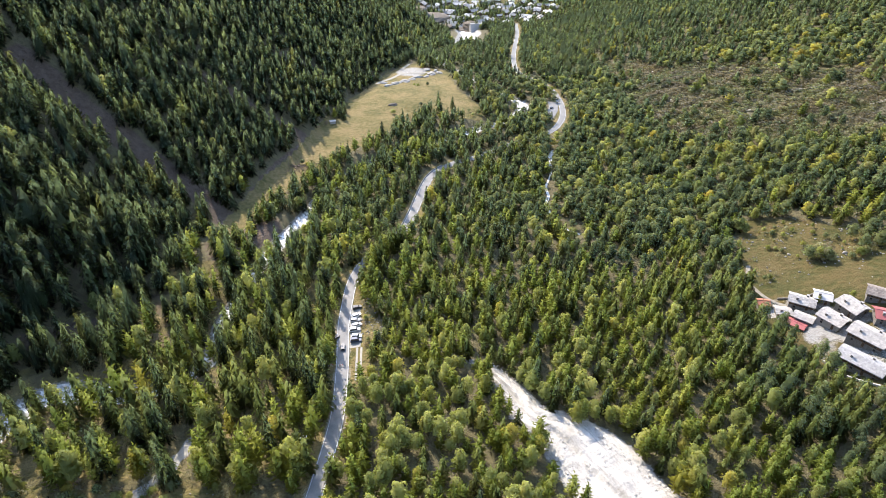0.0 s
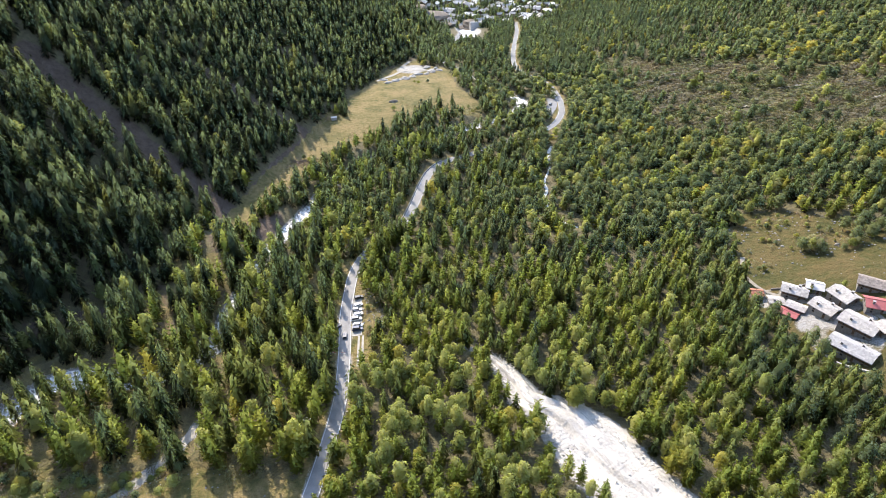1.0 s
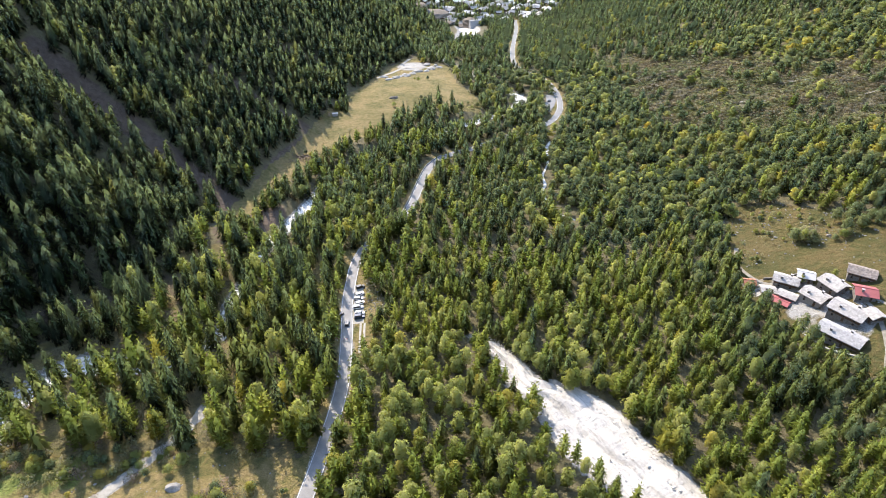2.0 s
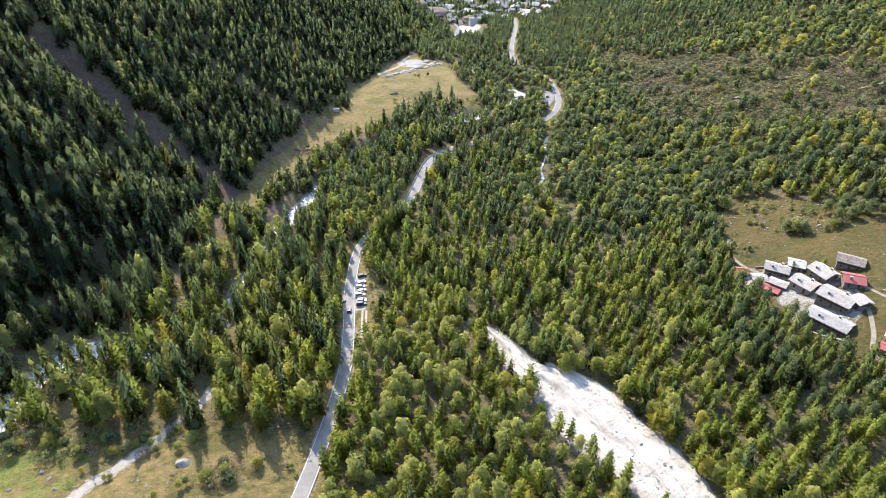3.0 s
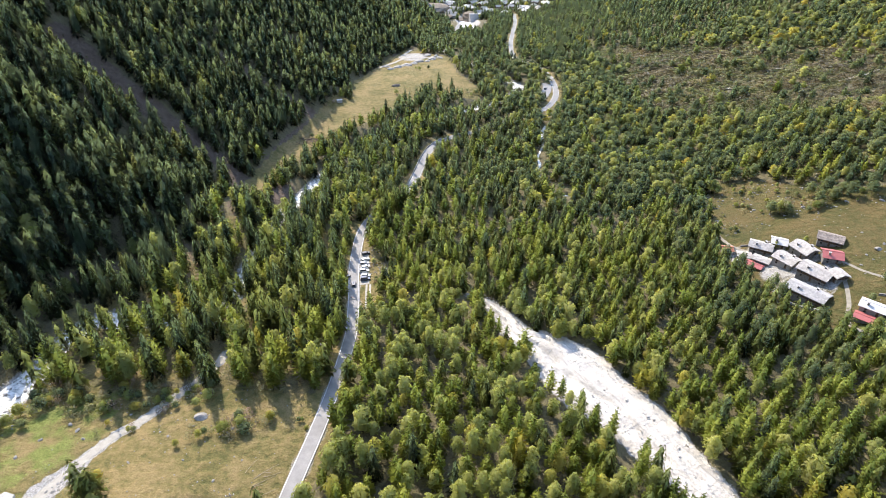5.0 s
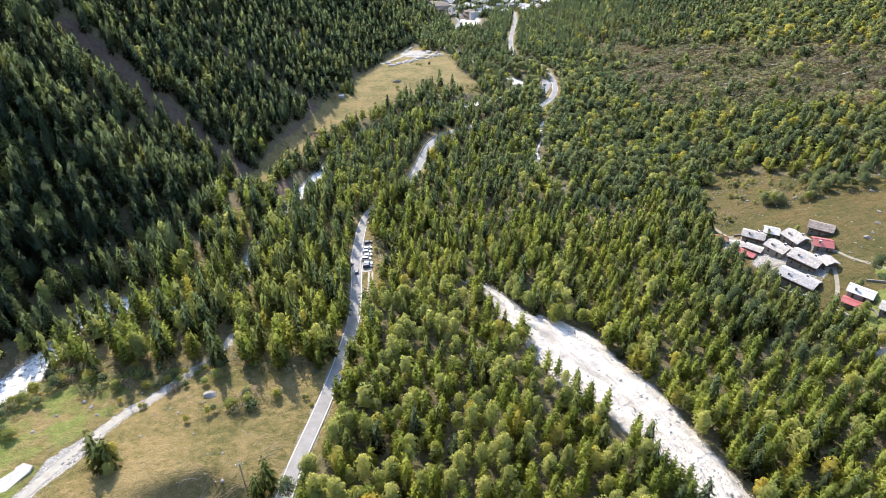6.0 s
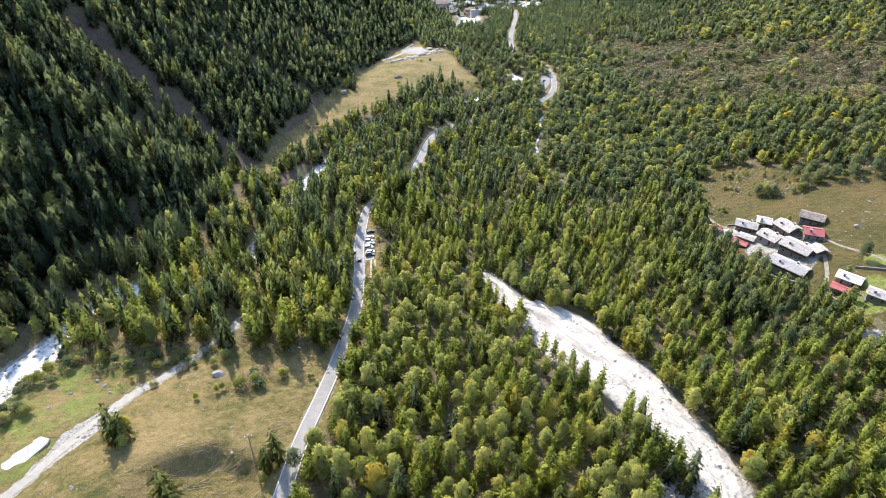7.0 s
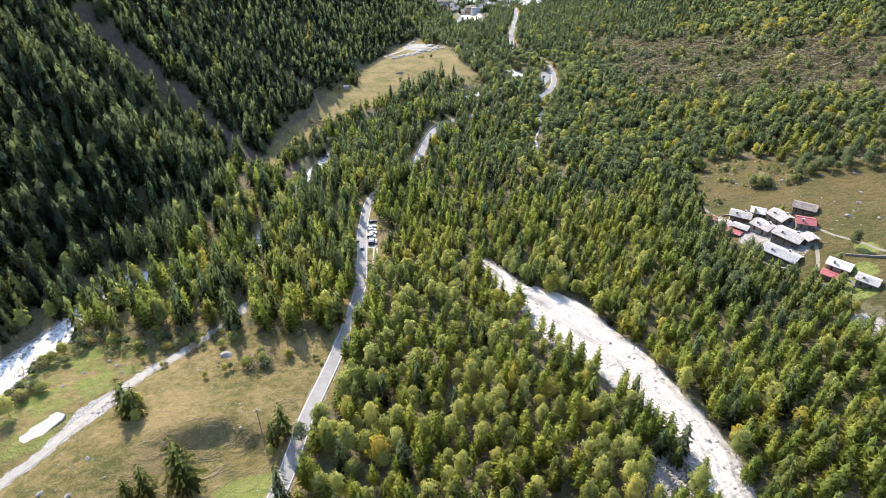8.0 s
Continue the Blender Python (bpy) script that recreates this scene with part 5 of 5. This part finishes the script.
for kind_, x, y, h, w, label in [
        ("aspen", 46, 146, 12, 13, "golden yellow tree beside the debris flow"), ("aspen", 48.5, 148, 11, 12, "golden yellow tree beside the debris flow"), ("aspen", 62.5, 146.5, 10, 12, "golden yellow tree beside the debris flow"), ("aspen", 75.5, 118, 10, 11, "golden yellow tree beside the debris flow"), ("aspen", 80, 97, 10, 11, "yellowing tree beside the debris flow"), ("aspen", 74, 123, 9, 10, "yellowing tree beside the debris flow"),
        ("aspen", 19.5, 134, 11, 12, "golden yellow tree in the near wood"), ("aspen", 22.5, 137, 10, 12, "yellowing tree in the near wood"), ("aspen", 31, 131.5, 10, 12, "yellowing tree in the near wood"), ("aspen", -29.5, 107, 10, 12, "golden yellow tree beside the road"), ("aspen", -33.5, 108, 9, 11, "golden yellow tree beside the road"),
        ("fir", -31, 259, 23, 18, "tall conifer close beside the road"), ("fir", -27.5, 268.5, 22, 17, "tall conifer close beside the road"), ("larch", -34.5, 252, 21, 16, "tall conifer close beside the road"), ("fir", -23, 277, 20, 16, "tall conifer close beside the road"), ("fir", -33, 256, 20, 17, "tall conifer close beside the road"), ("larch", -29.5, 265, 19, 17, "tall conifer close beside the road"), ("fir", -25.5, 273, 19, 16, "tall conifer close beside the road"), ("fir", -36.5, 249, 18, 15, "tall conifer close beside the road"), ("larch", -21, 281, 16, 14, "tall conifer close beside the road"),
        ("fir", -74, 42, 26, 28, "broad solitary conifer on the dry meadow"), ("fir", -82.5, 36.8, 16, 16, "thin larch tree on the meadow slope"), ("fir", -86, 34, 13, 13, "thin larch tree on the meadow slope"),
        ("fir", -100, 66, 19, 19, "solitary conifer beside the gravel track"), ("fir", -97.5, 66, 15, 17, "larch tree beside the gravel track"), ("birch", -95.5, 62, 6, 8, "brownish leafy tree beside the gravel track"),
        ("alder", -44.3, 59.5, 9, 12, "leafy tree overhanging the road"), ("fir", -50.2, 62, 17, 14, "slender larch tree by the road"), ("fir", -52.8, 59, 14, 12, "slender larch tree by the road"), ("birch", -53, 55.5, 5, 7, "young larch tree by the road"),
        ("birch", -142, 69, 10, 11, "birch tree on the river bank"), ("birch", -146, 62, 9, 10, "birch tree on the river bank"), ("larch", -136, 50, 11, 11, "larch tree between track and river"),
        ("birch", -150, 52, 10, 10, "birch tree on the river bank"), ("birch", -133, 43, 10, 10, "birch tree between track and river"),
        ("birch", -127, 108, 6, 7, "yellowing birch tree beside the river"), ("larch", -118, 120, 15, 11, "young larch tree above the meadow"), ("larch", -107, 121, 16, 11, "young larch tree above the meadow"), ("larch", -94, 122, 17, 12, "larch tree above the meadow"), ("larch", -74, 121, 17, 12, "larch tree above the meadow"), ("birch", -61, 119, 11, 12, "leafy tree above the meadow"), ("larch", -131, 118, 14, 10, "larch tree beside the river"), ("larch", -143, 116, 9, 8, "larch tree beside the river"), ("alder", 186, 167.5, 11, 13, "dark leafy tree beside the lane"), ("alder", 160.5, 148, 8, 8, "green tree beside the lane"), ("birch", 168, 142, 8, 10, "yellowing tree beside the cottages"),
        ("birch", 163, 213, 5, 7, "yellow bush behind the farmhouses"), ("birch", 176, 212, 5, 6, "reddish bush behind the barn"), ("alder", 200, 158, 6, 8, "dark tree on the terrace"),
        ("alder", 203, 161, 5, 7, "dark tree on the terrace"), ("alder", 176.5, 160, 5, 7, "green bush beside the metal roofed house")]:
    tree_at(kind_, int(abs(x * 7 + y)), x, y, h, w, x, label)
n = 0
for x, y, h, spread, count in [(-81, 92, 3.0, 4, 3), (-76, 93, 3.4, 3, 3), (-67, 96, 5.5, 6, 8), (-61, 101, 4.0, 5, 4), (-145, 80, 4.6, 6, 14), (-147, 96, 4.6, 6, 14), (-138, 112, 5.0, 8, 16), (-126, 112, 4.6, 8, 14), (-112, 113, 4.2, 9, 16), (-100, 114, 3.8, 8, 14), (-84, 118, 3.8, 9, 14), (-64, 116, 4.0, 10, 14), (-118, 104, 2.6, 8, 8), (-100, 70, 4.0, 5, 6),
                               (-90, 114, 2.6, 6, 6), (-103, 96, 2.2, 3, 5), (181, 248, 6.5, 6, 16), (197, 244.5, 4.5, 5, 8), (173, 280, 3.5, 8, 8), (190, 262, 3.0, 9, 9), (215, 255, 3.5, 12, 12), (240, 240, 3.5, 12, 9),
                               (-47, 100, 1.8, 6, 5), (-33, 210, 2.2, 4, 7), (-30, 195, 2.4, 4, 6), (-30, 228, 2.2, 5, 7), (156, 240, 3.2, 5, 6), (168, 260, 3.0, 7, 7), (-60, 442, 4.0, 14, 8), (-90, 400, 4.0, 16, 9), (-30, 500, 4.5, 18, 6), (24, 505, 4.0, 14, 7), (-15, 575, 3.5, 26, 5), (-100, 470, 4.5, 12, 6)]:
    for k in range(count):
        qx, qy = x + r3.gauss(0, 1) * spread * 0.5, y + r3.gauss(0, 1) * spread * 0.5
        if n % 2:
            tree_at("aspen" if n % 8 == 1 else "alder" if n % 4 == 3 else "birch", n, qx, qy, h * r3.uniform(0.7, 1.3), h * r3.uniform(1.4, 2.2), n * 1.3, "low leafy bush with green and yellow leaves", "bushes of the meadows", thing="bush")
        else:
            tree_at("shrub", n, qx, qy, h * r3.uniform(0.6, 1.15), h * r3.uniform(0.9, 1.5), n * 1.3, "low autumn shrub growing in dry grass", "shrubs of the meadows")
        n += 1

# ---- far village ----
VILLAGE_KINDS = [house("village house with a pale slab roof", 12, 9, 5.5, 2.6, RENDER_WALL, SLATE, far=True), house("village house with a grey slab roof", 14, 10, 6.5, 3.0, RENDER_WALL, SLATE_GREY, TIMBER, far=True),
                 house("village house with a white roof", 16, 11, 6.0, 2.4, RENDER_WALL, METAL_ROOF, far=True)]
for k, (x, y) in enumerate(SPOTS):
    m = pose(x, y, high(x, y), 0, 0, r3.choice((-25, 65, -15, 75, 20)) + r3.uniform(-12, 12))
    home = VILLAGE_KINDS[k] if k < 3 else copy_thing(VILLAGE_KINDS[k % 3], m)
    home.matrix_world = m @ Matrix.Scale(r3.uniform(0.75, 1.1), 4)
for k, (x, y) in enumerate(SPOTS[:90]):
    tree_at("birch" if k % 3 else "spruce", k, x + r3.uniform(6.5, 8), y - r3.uniform(1, 6), r3.uniform(6, 11), r3.uniform(8, 11), k, "garden tree standing among the village houses", "trees of the village", thing="garden_tree")
bm = bmesh.new()
prism(bm, [(-9, -4), (9, -4), (3, 9), (-3, 9)], -9, 9)
dam = tagged(new("river_dam", done(bm, "river_dam", CONCRETE)), "grey concrete barrage beside the river", "dam")
dam.matrix_world = pose(52, 1028, high(52, 1028), 0, 0, 10)
wall_along("stone_wall", "grey concrete embankment by the river", [(-32, 1010), (-20, 1016), (-6, 1020)], 3, 7, CONCRETE)


# ---- earth heaps, hut and brushwood on the far meadow ----
DARK_EARTH = plain("dug_earth", (0.21, 0.175, 0.135), 0.95, spread=0.35, scale=0.5, bump=0.1)


PALE_GRAVEL = plain("tipped_gravel", (0.36, 0.335, 0.295), 0.95, spread=0.35, scale=0.5, bump=0.1)


def mound(n, x, y, size, tall, label, material=DARK_EARTH):
    """A tipped heap of earth with an uneven crest."""
    bm = bmesh.new()
    bmesh.ops.create_icosphere(bm, subdivisions=3, radius=1)
    for v in bm.verts:
        v.co *= 1 + 0.35 * noise.noise(v.co * 1.3 + Vector((n * 5.1, 0, 0))) + 0.12 * noise.noise(v.co * 3.7 + Vector((0, n * 2.3, 0)))
        v.co = Vector((v.co.x * size * 1.4, v.co.y * size, max(v.co.z, -0.3) * tall))
    ob = tagged(new("earth_mound", done(bm, "earth_mound", material)), label, "mound", "earth mounds of the far meadow")
    ob.matrix_world = pose(x, y, high(x, y), 0, 0, n * 40)


for n, (x, y, s, h) in enumerate([(-53, 591, 2.4, 1.4), (-47, 597, 3.2, 1.9), (-42, 606, 2.2, 1.3), (-37, 609, 3.4, 2.2), (-31, 620, 2.6, 1.6), (-26, 631, 3.2, 2.0), (-17, 634, 2.2, 1.5), (-12, 645, 3.6, 2.4), (-4, 651, 2.6, 1.7), (-58, 604, 2.0, 1.2), (-18, 664, 3.0, 2.0), (-8, 660, 2.2, 1.6)]):
    mound(n, x, y, s * 1.15, h, "pale heap of gravel beside the works track", PALE_GRAVEL)
for n, (x, y, s, h) in enumerate([(50, 1044, 15, 11), (30, 1052, 10, 5), (-22, 1028, 22, 6), (-2, 1036, 14, 4), (-38, 1012, 14, 5)]):
    mound(n + 30, x, y, s, h, "brown earth bank of the river works below the village")
mound(9, -43.3, 521, 2.6, 1.8, "brown earth heap on the dry meadow")
stand_at(house("small white hut at the edge of the meadow", 4.5, 2.6, 2.2, 0.4, RENDER_WALL, METAL_ROOF, chimneys=0, openings=False, name="hut", over=0.2), -90.1, 481.4, 20)
for kind_, x, y, h, w in [("spruce", -86, 496, 15, 15), ("spruce", -82, 491, 13, 14), ("spruce", -88, 503, 16, 15), ("spruce", -84, 508, 14, 14), ("larch", -90, 492, 12, 13), ("spruce", -4, 520, 15, 13), ("spruce", 8, 512, 14, 13)]:
    tree_at(kind_, int(abs(x * 3 + y)), x, y, h, w, x, "tall conifer standing at the meadow's edge")
for n in range(60):
    lx, ly, ang, l = r3.gauss(-100, 6), r3.gauss(398, 4), r3.uniform(0, 3.14), r3.uniform(3, 7)
    bm = bmesh.new()
    box(bm, -l / 2, l / 2, -0.12, 0.12, -0.1, 0.12)
    log = tagged(new("felled_branch", done(bm, "felled_branch", BARK)), "brown felled branch lying on the cleared ground", "branch", "felled branches by the river")
    log.matrix_world = pose(lx, ly, high(lx, ly) + 0.3 + 0.5 * r3.random(), 0, r3.uniform(-8, 8), math.degrees(ang))
for n, (x, y) in enumerate([(204, 254), (208, 257), (212, 251), (200, 258), (199, 247), (206, 247), (214, 246), (222, 243), (231, 240), (240, 237), (250, 233), (260, 229), (226, 250), (236, 247)]):
    tree_at("alder", n, x, y, r3.uniform(8, 11), r3.uniform(12, 16), n, "dark leafy tree at the upper edge of the pasture")


for line in ([(224, 458), (231, 455), (239, 447), (246, 442)], [(292, 410), (301, 409), (309, 408), (318, 410)], [(262, 470), (276, 462), (290, 459)]):
    path_strip("heath_path", "pale stony path crossing the heath", line, 1.3, PALE_EARTH, 0.9)

# ---- scrub and rocks on the upper pasture ----
for n in range(95):
    x, y = r3.uniform(146, 235), r3.uniform(236, 296)
    if y < 246 + 0.1 * (x - 146) and n % 3:
        continue
    h = r3.choice((0.8, 1.1, 1.5, 2.2))
    if n % 3:
        tree_at("shrub", n, x, y, h * r3.uniform(0.7, 1.1), h * r3.uniform(1.0, 1.7), n * 1.7, "low grey-green shrub among pasture rocks", "shrubs of the meadows")
    else:
        tree_at("birch", n, x, y, h * 1.6, h * r3.uniform(2.0, 2.8), n * 1.7, "low leafy bush among pasture rocks", "bushes of the meadows", thing="bush")
x, y = rr.uniform(148, 235, 260), rr.uniform(234, 290, 260)
heap("scattered_stones", "pale rocks scattered through the upper pasture", x, y, ground(x, y) + 0.1, rr.uniform(0.2, 0.6, 260) * (1 + (rr.uniform(size=260) > 0.9)), ROCK, "stones")
for n, (x, y, h) in enumerate([(163, 285, 7), (172, 297, 9), (186, 296, 9), (195, 288, 8), (208, 276, 8), (222, 268, 8), (150, 262, 6), (154, 272, 6)]):
    tree_at("birch", n + 3, x, y, h, h * 1.3, n * 2.1, "leafy tree turning yellow above the pasture")
